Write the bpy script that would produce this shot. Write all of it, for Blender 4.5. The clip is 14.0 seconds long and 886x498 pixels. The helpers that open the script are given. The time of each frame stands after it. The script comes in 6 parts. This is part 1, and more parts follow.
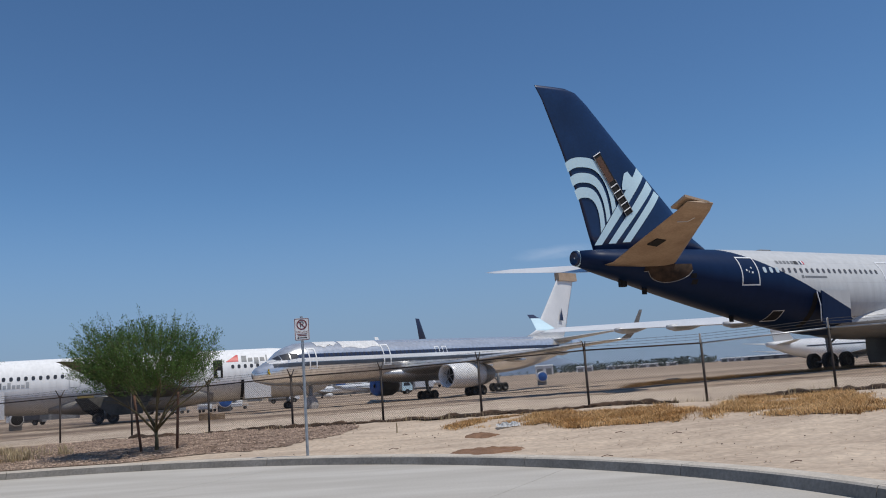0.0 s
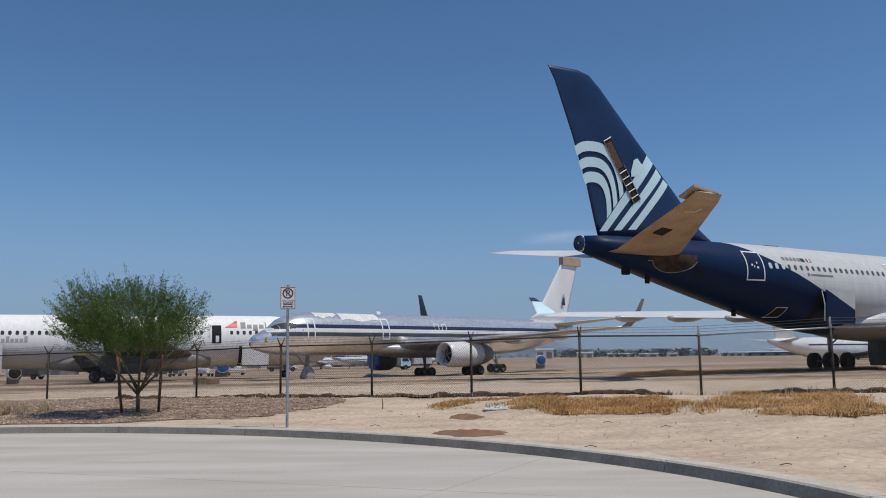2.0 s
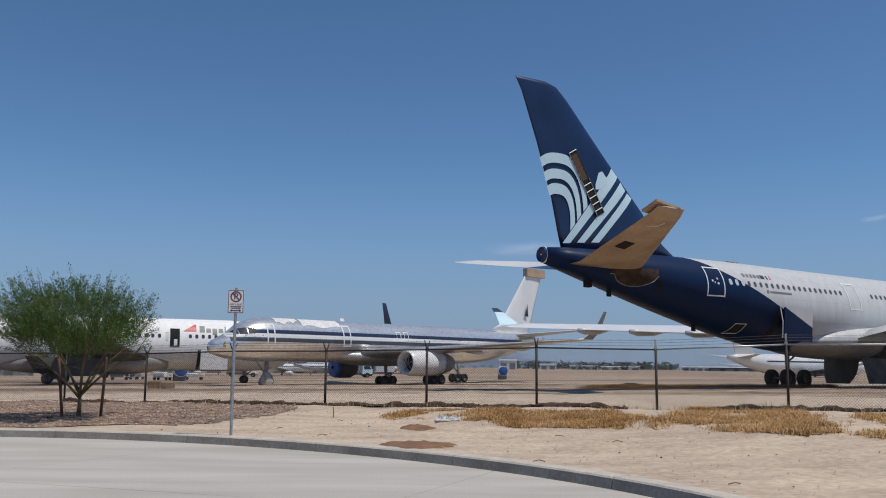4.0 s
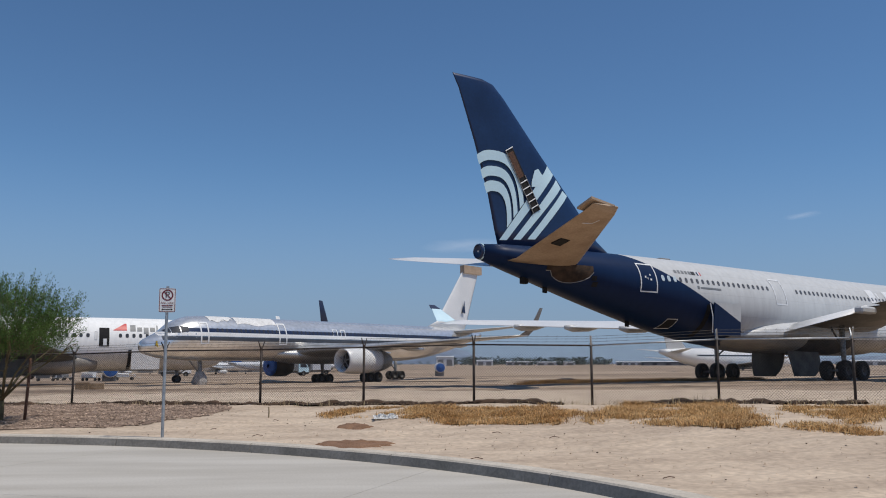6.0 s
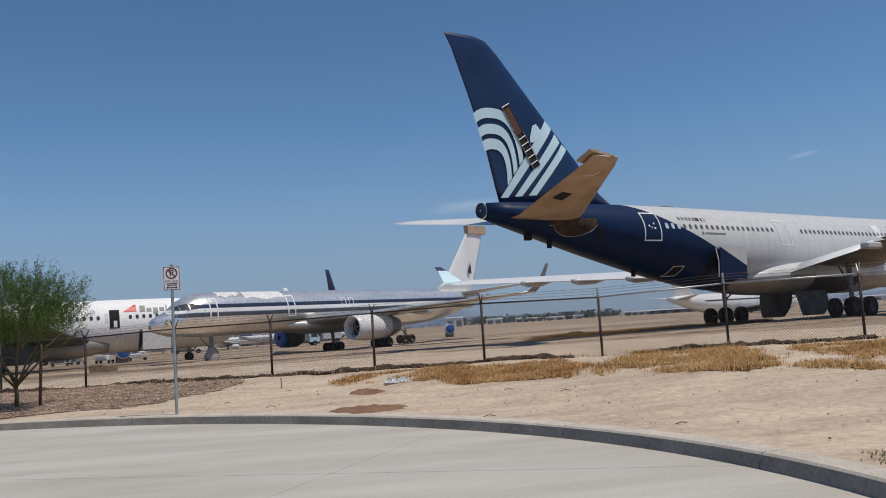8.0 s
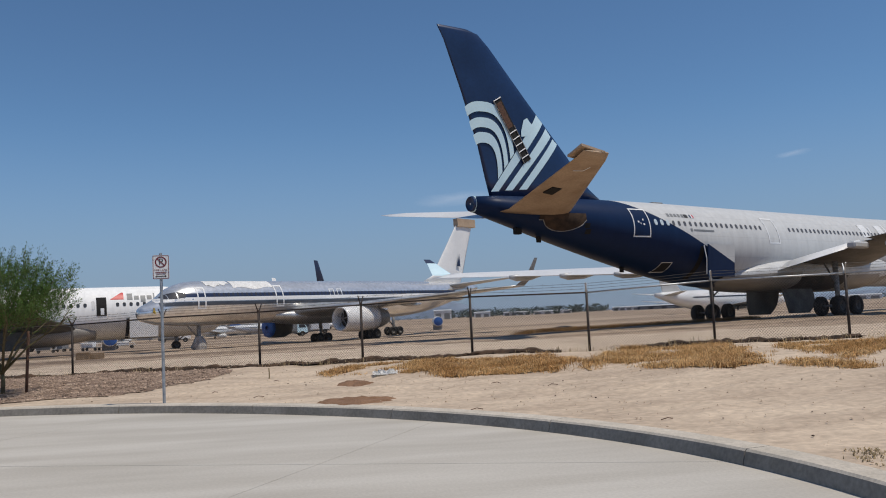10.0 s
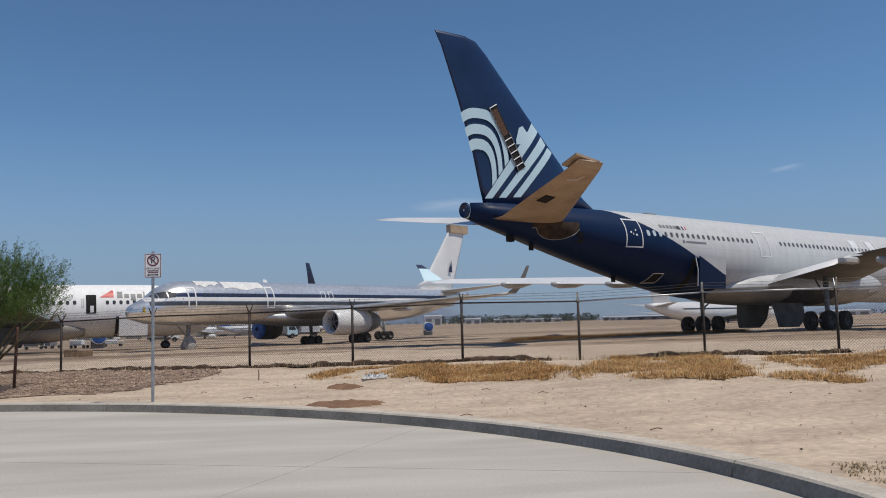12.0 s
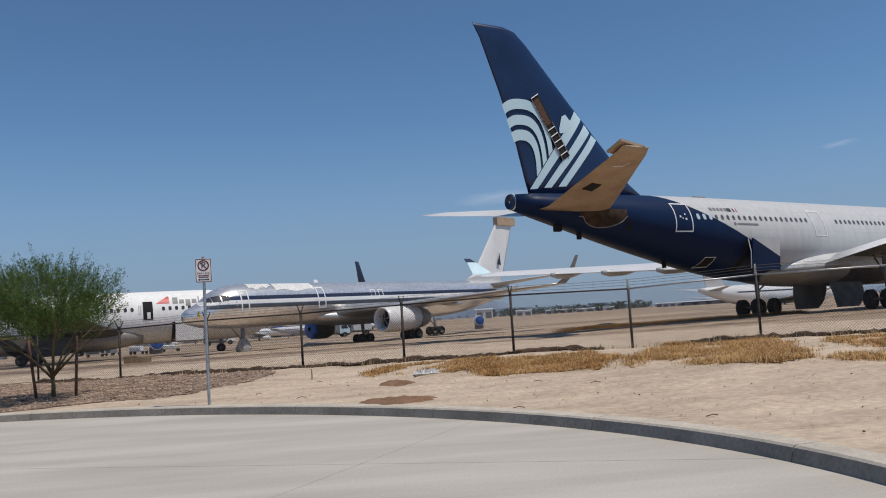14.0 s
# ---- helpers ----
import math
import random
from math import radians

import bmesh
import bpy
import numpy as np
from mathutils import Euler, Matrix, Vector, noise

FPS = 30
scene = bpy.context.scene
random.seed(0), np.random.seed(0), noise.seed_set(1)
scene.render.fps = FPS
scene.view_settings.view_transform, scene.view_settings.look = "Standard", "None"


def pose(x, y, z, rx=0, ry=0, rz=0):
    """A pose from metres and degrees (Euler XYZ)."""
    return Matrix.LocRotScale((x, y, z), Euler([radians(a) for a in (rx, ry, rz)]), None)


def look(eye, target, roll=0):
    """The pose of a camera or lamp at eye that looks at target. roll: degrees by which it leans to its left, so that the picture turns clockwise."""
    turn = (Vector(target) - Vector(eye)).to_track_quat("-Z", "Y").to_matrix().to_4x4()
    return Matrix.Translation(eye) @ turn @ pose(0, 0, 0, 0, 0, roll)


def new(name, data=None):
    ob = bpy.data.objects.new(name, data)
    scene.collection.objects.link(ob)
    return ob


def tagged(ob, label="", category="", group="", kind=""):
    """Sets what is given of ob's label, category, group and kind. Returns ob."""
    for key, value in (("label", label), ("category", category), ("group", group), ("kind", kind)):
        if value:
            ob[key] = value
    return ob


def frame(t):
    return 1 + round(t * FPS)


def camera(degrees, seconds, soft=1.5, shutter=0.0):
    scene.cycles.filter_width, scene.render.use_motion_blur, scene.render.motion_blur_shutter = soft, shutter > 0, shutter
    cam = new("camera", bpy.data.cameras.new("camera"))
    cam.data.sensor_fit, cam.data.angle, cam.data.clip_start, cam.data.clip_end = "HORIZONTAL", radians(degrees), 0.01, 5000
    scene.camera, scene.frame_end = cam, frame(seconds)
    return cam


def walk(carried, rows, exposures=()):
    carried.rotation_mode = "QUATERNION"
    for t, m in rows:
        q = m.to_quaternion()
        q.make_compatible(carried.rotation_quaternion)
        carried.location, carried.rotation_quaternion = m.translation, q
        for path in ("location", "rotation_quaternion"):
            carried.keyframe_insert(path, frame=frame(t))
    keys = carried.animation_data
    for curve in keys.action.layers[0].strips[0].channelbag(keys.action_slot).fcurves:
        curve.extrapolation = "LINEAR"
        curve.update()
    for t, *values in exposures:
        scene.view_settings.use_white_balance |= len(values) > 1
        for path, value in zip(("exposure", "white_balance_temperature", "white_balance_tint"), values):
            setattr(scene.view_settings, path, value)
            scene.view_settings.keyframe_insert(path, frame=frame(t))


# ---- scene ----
cam = camera(54.1, 14.0, 1.05)
PATH = [
    (0, (-0.507, -0.984, 1.474), (-0.613, 18.793, 4.451), -3.97),
    (0.5, (-0.486, -0.925, 1.481), (-1.371, 18.854, 4.310), -4.78),
    (1, (-0.424, -0.809, 1.481), (-1.449, 18.984, 4.162), -4.07),
    (1.5, (-0.342, -0.649, 1.482), (-1.614, 19.149, 4.015), -1.84),
    (2, (-0.246, -0.440, 1.478), (-0.536, 19.403, 3.965), -0.68),
    (2.2, (-0.203, -0.383, 1.476), (-0.253, 19.462, 3.966), -0.15),
    (4.3, (-0.008, -0.017, 1.488), (0.634, 19.789, 4.193), 0.54),
    (4.5, (-0.008, 0.011, 1.497), (0.855, 19.809, 4.201), 0.35),
    (5, (0.000, -0.000, 1.504), (1.409, 19.770, 4.182), -0.26),
    (5.5, (-0.008, -0.022, 1.498), (1.746, 19.710, 4.251), -0.22),
    (6, (-0.014, 0.015, 1.501), (1.913, 19.748, 4.126), -0.05),
    (6.5, (-0.003, 0.013, 1.503), (1.786, 19.783, 3.941), -0.98),
    (7, (0.007, 0.009, 1.508), (1.759, 19.814, 3.669), -2.55),
    (7.5, (0.023, 0.043, 1.500), (1.841, 19.870, 3.392), -3.65),
    (8, (0.030, 0.072, 1.490), (1.848, 19.911, 3.246), -3.59),
    (10.5, (0.007, 0.024, 1.501), (2.117, 19.850, 3.071), -2.48),
    (11, (0.004, 0.019, 1.498), (2.154, 19.840, 3.085), -2.21),
    (11.5, (-0.006, 0.041, 1.497), (2.229, 19.849, 3.123), -1.76),
    (12, (-0.009, 0.030, 1.493), (2.232, 19.832, 3.190), -1.38),
    (12.5, (0.011, 0.030, 1.497), (2.140, 19.837, 3.277), -1.76),
    (13, (0.006, 0.022, 1.499), (1.989, 19.843, 3.281), -2.16),
    (13.5, (0.018, 0.030, 1.500), (1.705, 19.886, 3.207), -2.81),
    (14, (0.036, 0.061, 1.491), (1.171, 19.964, 3.097), -3.58),
]
walk(cam, [(t, look(eye, target, roll)) for t, eye, target, roll in PATH],
     [(0, 0, 6300, 10), (1, 0, 6450, 10), (6, 0, 6500, 10), (8, 0, 6720, 10), (14, 0, 6720, 10)])

# ---- light ----
SUN_AZ, SUN_EL = 114.0, 66.0
world = bpy.data.worlds.new("sky")
scene.world = world
world.use_nodes = True
wn = world.node_tree.nodes
sky = wn.new("ShaderNodeTexSky")
sky.sky_type = "NISHITA"
sky.sun_disc = False
sky.sun_elevation, sky.sun_rotation = radians(SUN_EL), radians(SUN_AZ)
sky.air_density, sky.dust_density, sky.ozone_density = 1.0, 0.0, 1.0
sky.altitude = 1500
clear = wn.new("ShaderNodeMix")   # the deep blue of dry desert air
clear.data_type, clear.blend_type = "RGBA", "MULTIPLY"
clear.inputs["Factor"].default_value = 1.0
clear.inputs["B"].default_value = (0.76, 1.03, 1.23, 1)
world.node_tree.links.new(sky.outputs["Color"], clear.inputs["A"])
# pale dust haze low over the whole horizon
where, part_z, low, haze = wn.new("ShaderNodeTexCoord"), wn.new("ShaderNodeSeparateXYZ"), wn.new("ShaderNodeMapRange"), wn.new("ShaderNodeMix")
low.interpolation_type = "SMOOTHSTEP"
low.inputs["From Min"].default_value, low.inputs["From Max"].default_value = -0.02, 0.24
low.inputs["To Min"].default_value, low.inputs["To Max"].default_value = 0.9, 0.0
haze.data_type = "RGBA"
haze.inputs["B"].default_value = (2.65, 3.5, 5.3, 1)
world.node_tree.links.new(where.outputs["Generated"], part_z.inputs["Vector"])
world.node_tree.links.new(part_z.outputs["Z"], low.inputs["Value"])
world.node_tree.links.new(low.outputs["Result"], haze.inputs["Factor"])
world.node_tree.links.new(clear.outputs["Result"], haze.inputs["A"])
world.node_tree.links.new(haze.outputs["Result"], wn["Background"].inputs["Color"])
wn["Background"].inputs["Strength"].default_value = 0.077
sun = new("sun", bpy.data.lights.new("sun", "SUN"))
sun.data.energy, sun.data.angle, sun.data.color = 3.2, radians(0.53), (1.0, 0.93, 0.82)
sa, se = radians(SUN_AZ), radians(SUN_EL)
sun.matrix_world = look((math.sin(sa) * math.cos(se) * 100, math.cos(sa) * math.cos(se) * 100, math.sin(se) * 100), (0, 0, 0))


# ---- materials ----
def surface(name, c1, c2, scale=4.0, rough=0.7, metal=0.0, bump=0.0, fine=40.0, contrast=(0.35, 0.65), mute=0.12, bump_scale=None, random_tint=0.0, stretch=None, thin=0.0):
    """A two-tone surface with a broad and a fine variation, relief, and optional dark spots."""
    m = bpy.data.materials.new(name)
    m.use_nodes = True
    n, l = m.node_tree.nodes, m.node_tree.links
    b = n["Principled BSDF"]
    b.inputs["Roughness"].default_value, b.inputs["Metallic"].default_value = rough, metal
    co = n.new("ShaderNodeTexCoord")
    big = n.new("ShaderNodeTexNoise")
    big.inputs["Scale"].default_value, big.inputs["Detail"].default_value = scale, 6.0
    if stretch:
        mp = n.new("ShaderNodeMapping")
        mp.inputs["Scale"].default_value = stretch
        l.new(co.outputs["Object"], mp.inputs["Vector"])
        l.new(mp.outputs["Vector"], big.inputs["Vector"])
    else:
        l.new(co.outputs["Object"], big.inputs["Vector"])
    ramp = n.new("ShaderNodeValToRGB")
    ramp.color_ramp.elements[0].position, ramp.color_ramp.elements[1].position = contrast
    ramp.color_ramp.elements[0].color, ramp.color_ramp.elements[1].color = (*c1, 1), (*c2, 1)
    l.new(big.outputs["Fac"], ramp.inputs["Fac"])
    small = n.new("ShaderNodeTexNoise")
    small.inputs["Scale"].default_value, small.inputs["Detail"].default_value = fine, 4.0
    l.new(co.outputs["Object"], small.inputs["Vector"])
    span = n.new("ShaderNodeMapRange")
    span.inputs["From Min"].default_value, span.inputs["From Max"].default_value = 0.3, 0.7
    span.inputs["To Min"].default_value, span.inputs["To Max"].default_value = 1 - mute * 1.6, 1 + mute
    l.new(small.outputs["Fac"], span.inputs["Value"])
    mul = n.new("ShaderNodeMix")
    mul.data_type, mul.blend_type = "RGBA", "MULTIPLY"
    mul.inputs["Factor"].default_value = 1.0
    l.new(ramp.outputs["Color"], mul.inputs["A"])
    l.new(span.outputs["Result"], mul.inputs["B"])
    out = mul.outputs["Result"]
    if random_tint:
        info, sp = n.new("ShaderNodeNewGeometry"), n.new("ShaderNodeMapRange")
        sp.inputs["To Min"].default_value, sp.inputs["To Max"].default_value = 1 - random_tint, 1 + random_tint
        l.new(info.outputs["Random Per Island"], sp.inputs["Value"])
        mt = n.new("ShaderNodeMix")
        mt.data_type, mt.blend_type = "RGBA", "MULTIPLY"
        mt.inputs["Factor"].default_value = 1.0
        l.new(out, mt.inputs["A"])
        l.new(sp.outputs["Result"], mt.inputs["B"])
        out = mt.outputs["Result"]
    l.new(out, b.inputs["Base Color"])
    if thin:
        tr, mx = n.new("ShaderNodeBsdfTranslucent"), n.new("ShaderNodeMixShader")
        mx.inputs["Fac"].default_value = thin
        l.new(out, tr.inputs["Color"])
        l.new(b.outputs["BSDF"], mx.inputs[1])
        l.new(tr.outputs["BSDF"], mx.inputs[2])
        l.new(mx.outputs["Shader"], n["Material Output"].inputs["Surface"])
    if bump:
        bp = n.new("ShaderNodeBump")
        bp.inputs["Strength"].default_value, bp.inputs["Distance"].default_value = bump, 0.02
        if bump_scale:
            bn = n.new("ShaderNodeTexNoise")
            bn.inputs["Scale"].default_value, bn.inputs["Detail"].default_value = bump_scale, 6.0
            l.new(co.outputs["Object"], bn.inputs["Vector"])
            l.new(bn.outputs["Fac"], bp.inputs["Height"])
        else:
            l.new(small.outputs["Fac"], bp.inputs["Height"])
        l.new(bp.outputs["Normal"], b.inputs["Normal"])
    return m


SAND = surface("sand", (0.45, 0.35, 0.26), (0.60, 0.48, 0.36), 1.1, 0.95, bump=0.7, fine=9.0, mute=0.13, stretch=(0.45, 1.3, 1))
FIELD = surface("field_dirt", (0.21, 0.145, 0.095), (0.46, 0.35, 0.25), 0.10, 0.95, bump=0.4, fine=1.5, mute=0.2, stretch=(0.14, 1.0, 1), contrast=(0.4, 0.58))
GRAVEL = surface("red_gravel", (0.215, 0.145, 0.105), (0.38, 0.275, 0.205), 2.2, 0.95, bump=0.9, fine=45.0, mute=0.35)
STONE = surface("gravel_stone", (0.21, 0.145, 0.105), (0.45, 0.335, 0.255), 3.0, 0.9, fine=30.0, random_tint=0.5)
CLOD = surface("dark_dirt", (0.030, 0.018, 0.011), (0.085, 0.05, 0.03), 2.0, 0.95, bump=0.5, fine=20.0, random_tint=0.3)
DAMP = surface("red_brown_dirt", (0.165, 0.088, 0.048), (0.25, 0.14, 0.08), 3.0, 0.95, bump=0.5, fine=30.0)
CONCRETE = surface("pale_concrete", (0.42, 0.39, 0.342), (0.52, 0.49, 0.44), 0.7, 0.85, bump=0.15, fine=30.0, mute=0.05, stretch=(0.35, 1.6, 1))
# Kerb faces carry their shade in the colour, the sand-dusted tops their sun
KERB = surface("shaded_kerb_concrete", (0.21, 0.19, 0.162), (0.30, 0.275, 0.24), 1.6, 0.9, bump=0.25, fine=22.0, mute=0.12)
KERBTOP = surface("sunlit_dusted_concrete", (0.48, 0.43, 0.36), (0.58, 0.52, 0.44), 2.5, 0.95, bump=0.2, fine=30.0, mute=0.1)
JOINT = surface("joint_filler", (0.16, 0.15, 0.135), (0.24, 0.225, 0.20), 5.0, 0.9)
GALV = surface("galvanised_steel", (0.36, 0.38, 0.40), (0.52, 0.54, 0.56), 8.0, 0.45, 0.7, fine=80.0)
RUSTY = surface("dark_fence_steel", (0.03, 0.026, 0.024), (0.08, 0.06, 0.05), 6.0, 0.7, 0.2, fine=60.0)
WIRE = surface("fence_wire", (0.06, 0.055, 0.05), (0.13, 0.12, 0.11), 6.0, 0.6, 0.3)
BARK = surface("green_brown_bark", (0.10, 0.075, 0.04), (0.16, 0.14, 0.07), 9.0, 0.9, bump=0.4, fine=50.0)
LEAF = surface("feathery_leaf", (0.07, 0.145, 0.03), (0.14, 0.235, 0.06), 1.5, 0.55, fine=8.0, mute=0.3, random_tint=0.35, thin=0.4)
STAKE = surface("weathered_stake", (0.07, 0.035, 0.022), (0.14, 0.07, 0.045), 9.0, 0.85, fine=60.0)
DRYGRASS = surface("dry_grass", (0.58, 0.35, 0.145), (0.80, 0.57, 0.30), 0.9, 0.85, fine=10.0, random_tint=0.4, thin=0.4)
DRYWEED = surface("grey_green_weed", (0.36, 0.28, 0.16), (0.60, 0.49, 0.31), 2.0, 0.9, fine=10.0, random_tint=0.4, thin=0.3)
SIGNWHITE = surface("sign_white", (0.70, 0.70, 0.70), (0.80, 0.80, 0.80), 6.0, 0.4)
SIGNRED = surface("sign_red", (0.13, 0.014, 0.02), (0.18, 0.025, 0.03), 6.0, 0.4)
SIGNBLACK = surface("sign_black", (0.02, 0.02, 0.02), (0.035, 0.035, 0.035), 6.0, 0.5)
TYRE = surface("tyre_rubber", (0.012, 0.012, 0.012), (0.03, 0.028, 0.026), 6.0, 0.85, fine=40.0)
HUB = surface("wheel_hub", (0.07, 0.068, 0.065), (0.14, 0.135, 0.13), 6.0, 0.6, 0.3)
STRUT = surface("gear_strut_grey", (0.16, 0.16, 0.16), (0.32, 0.32, 0.32), 5.0, 0.5, 0.3)
DARK = surface("dark_opening", (0.006, 0.006, 0.007), (0.015, 0.014, 0.014), 5.0, 0.9)
NAVY = surface("navy_paint", (0.008, 0.023, 0.074), (0.011, 0.032, 0.098), 0.5, 0.32, fine=6.0, mute=0.08)
PALEBLUE = surface("pale_blue_paint", (0.54, 0.74, 0.84), (0.60, 0.80, 0.88), 0.7, 0.4, fine=10.0, mute=0.025)
WHITE = surface("aircraft_white", (0.70, 0.71, 0.72), (0.80, 0.80, 0.80), 0.4, 0.35, fine=7.0, mute=0.05)
# Belly grey: dust and the hull's underside shade in one colour
BELLY = surface("dusty_shaded_belly", (0.25, 0.23, 0.205), (0.36, 0.335, 0.30), 0.6, 0.5, fine=8.0, mute=0.1)
# Tan of the fin cover, and of sand light painted onto the tailplane
TAN = surface("sand_bounce_and_cover_tan", (0.36, 0.255, 0.17), (0.47, 0.35, 0.245), 0.8, 0.6, fine=9.0, mute=0.1)
WINGGREY = surface("wing_grey", (0.50, 0.51, 0.52), (0.62, 0.63, 0.63), 0.5, 0.4, fine=7.0, mute=0.06)
OUTLINE = surface("white_outline", (0.72, 0.74, 0.76), (0.80, 0.81, 0.82), 2.0, 0.5)
GLASS = surface("cabin_window_glass", (0.02, 0.025, 0.035), (0.045, 0.05, 0.06), 2.0, 0.4)
WINDOWRIM = surface("pale_window_blank", (0.45, 0.55, 0.62), (0.55, 0.64, 0.70), 2.0, 0.4)
SILVER = surface("polished_aluminium", (0.76, 0.76, 0.75), (0.90, 0.90, 0.89), 0.6, 0.26, 0.7, bump=0.05, fine=3.0, mute=0.1, stretch=(0.3, 1, 2.5))
SILVERDULL = surface("dull_aluminium", (0.55, 0.55, 0.55), (0.70, 0.70, 0.69), 0.5, 0.4, 0.75, fine=6.0, mute=0.1)
STRIPEBLUE = surface("dark_blue_stripe", (0.012, 0.022, 0.06), (0.02, 0.036, 0.09), 0.8, 0.35)
FILM = surface("white_protective_film", (0.66, 0.66, 0.65), (0.80, 0.80, 0.79), 1.0, 0.5, bump=0.4, fine=6.0)
BRIGHTBLUE = surface("blue_cover", (0.02, 0.09, 0.34), (0.04, 0.16, 0.48), 2.0, 0.55, fine=12.0)
LOGORED = surface("red_paint", (0.55, 0.02, 0.03), (0.62, 0.05, 0.05), 2.0, 0.4)
LETTERGREY = surface("grey_lettering", (0.16, 0.17, 0.18), (0.22, 0.23, 0.24), 2.0, 0.5)
LETTERPALE = surface("pale_grey_lettering", (0.42, 0.43, 0.44), (0.48, 0.49, 0.5), 2.0, 0.5)
UNDERSHADE = surface("wing_underside_shade", (0.13, 0.12, 0.11), (0.20, 0.185, 0.165), 0.8, 0.6, fine=6.0)
FARNAVY = surface("dark_navy_paint", (0.005, 0.012, 0.042), (0.007, 0.016, 0.055), 0.5, 0.6)
FADED = surface("faded_yellow_panel", (0.30, 0.21, 0.06), (0.40, 0.29, 0.10), 2.0, 0.7)
CRATEWOOD = surface("crate_wood", (0.20, 0.13, 0.075), (0.32, 0.22, 0.13), 3.0, 0.85, fine=30.0)
GREYBOX = surface("dark_box_body", (0.06, 0.065, 0.075), (0.11, 0.11, 0.12), 0.5, 0.7)
SLATE = surface("dark_slate_stripe", (0.045, 0.055, 0.075), (0.08, 0.09, 0.11), 0.8, 0.35)
SHADEDPANE = surface("shaded_cabin_window", (0.06, 0.062, 0.07), (0.12, 0.12, 0.13), 2.0, 0.4)
DULLGLASS = surface("dusty_cabin_window", (0.015, 0.02, 0.035), (0.03, 0.035, 0.05), 2.0, 0.6)
BAY = surface("dark_wheel_bay", (0.012, 0.010, 0.008), (0.05, 0.04, 0.032), 1.5, 0.8, fine=9.0)
GEARDOOR = surface("dusty_gear_door", (0.09, 0.08, 0.07), (0.17, 0.155, 0.14), 1.2, 0.7, fine=9.0)
DARKBROWN = surface("dark_grey_brown", (0.055, 0.05, 0.04), (0.11, 0.10, 0.08), 0.8, 0.6, fine=8.0)
YELLOW = surface("yellow_cover", (0.55, 0.38, 0.03), (0.66, 0.48, 0.06), 2.0, 0.6)


# ---- helpers ----
def part(name, bm, material, parent=None, label="", smooth=False):
    me = bpy.data.meshes.new(name)
    bm.normal_update()
    bm.to_mesh(me)
    bm.free()
    me.materials.append(material)
    if smooth:
        me.polygons.foreach_set("use_smooth", [True] * len(me.polygons))
        me.update()
    ob = new(name, me)
    if parent is not None:
        ob.parent = parent
    if label:
        ob["label"] = label
    return ob


def mesh_part(name, verts, faces, material, parent=None, label="", smooth=False):
    me = bpy.data.meshes.new(name)
    me.from_pydata(verts, [], faces)
    me.materials.append(material)
    if smooth:
        me.polygons.foreach_set("use_smooth", [True] * len(me.polygons))
    me.update()
    ob = new(name, me)
    if parent is not None:
        ob.parent = parent
    if label:
        ob["label"] = label
    return ob


def box(bm, x0, y0, z0, x1, y1, z1, bevel=0.0):
    made = bmesh.ops.create_cube(bm, size=1.0)["verts"]
    for v in made:
        v.co = Vector(((x0 + x1) / 2 + v.co.x * (x1 - x0), (y0 + y1) / 2 + v.co.y * (y1 - y0), (z0 + z1) / 2 + v.co.z * (z1 - z0)))
    if bevel:
        edges = list({e for v in made for e in v.link_edges})
        bmesh.ops.bevel(bm, geom=edges, offset=bevel, segments=1, affect="EDGES")


def tube(bm, pts, radii, n=8):
    """A tube of n sides through pts, capped."""
    rings = []
    for i, p in enumerate(pts):
        p = Vector(p)
        d = (Vector(pts[min(i + 1, len(pts) - 1)]) - Vector(pts[max(i - 1, 0)])).normalized()
        a = d.cross(Vector((0, 0, 1)) if abs(d.z) < 0.9 else Vector((1, 0, 0))).normalized()
        b = d.cross(a)
        r = radii[i] if isinstance(radii, (list, tuple)) else radii
        rings.append([bm.verts.new(p + r * (a * math.cos(k * math.tau / n) + b * math.sin(k * math.tau / n))) for k in range(n)])
    for p, q in zip(rings, rings[1:]):
        for k in range(n):
            bm.faces.new((p[k], p[(k + 1) % n], q[(k + 1) % n], q[k]))
    bm.faces.new(rings[0][::-1])
    bm.faces.new(rings[-1])
    return rings


def loft(bm, rings, ends=True):
    made = [[bm.verts.new(p) for p in r] for r in rings]
    n = len(made[0])
    for p, q in zip(made, made[1:]):
        for k in range(n):
            bm.faces.new((p[k], q[k], q[(k + 1) % n], p[(k + 1) % n]))
    if ends:
        bm.faces.new(made[0])
        bm.faces.new(made[-1][::-1])


def smoothstep(a, b, x):
    t = min(1.0, max(0.0, (x - a) / (b - a)))
    return t * t * (3 - 2 * t)


# ---- the ground and the turning circle ----
KX, KY = -9.65, 5.66


def kerb_r(th):
    return 12.746 + 0.52 * math.cos(2 * th) + 0.071 * math.sin(2 * th) + 0.181 * math.cos(4 * th)


def gz(x, y):
    """The height of the ground."""
    th = math.atan2(y - KY, x - KX)
    d = math.hypot(x - KX, y - KY) - kerb_r(th)
    far = math.hypot(x, y)
    p = 0.6 + 0.01 * max(-70, min(70, x)) - 0.01 * max(0, min(95, y))
    t = smoothstep(0.3, 9.0, d)
    z = 0.145 * (1 - t) + p * t
    t = smoothstep(120, 400, far)
    z = z * (1 - t) - 0.5 * t
    if 0.2 < d < 90:
        amp = 0.08 * smoothstep(0.2, 2.5, d)
        z += amp * (noise.noise((x * 0.4, y * 0.6, 0)) + 0.5 * noise.noise((x * 1.3, y * 2.2, 3)) + (0.28 * noise.noise((x * 3.1, y * 4.5, 6)) + 0.16 * noise.noise((x * 7.0, y * 9.0, 8)) if d < 12 else 0))
    return z


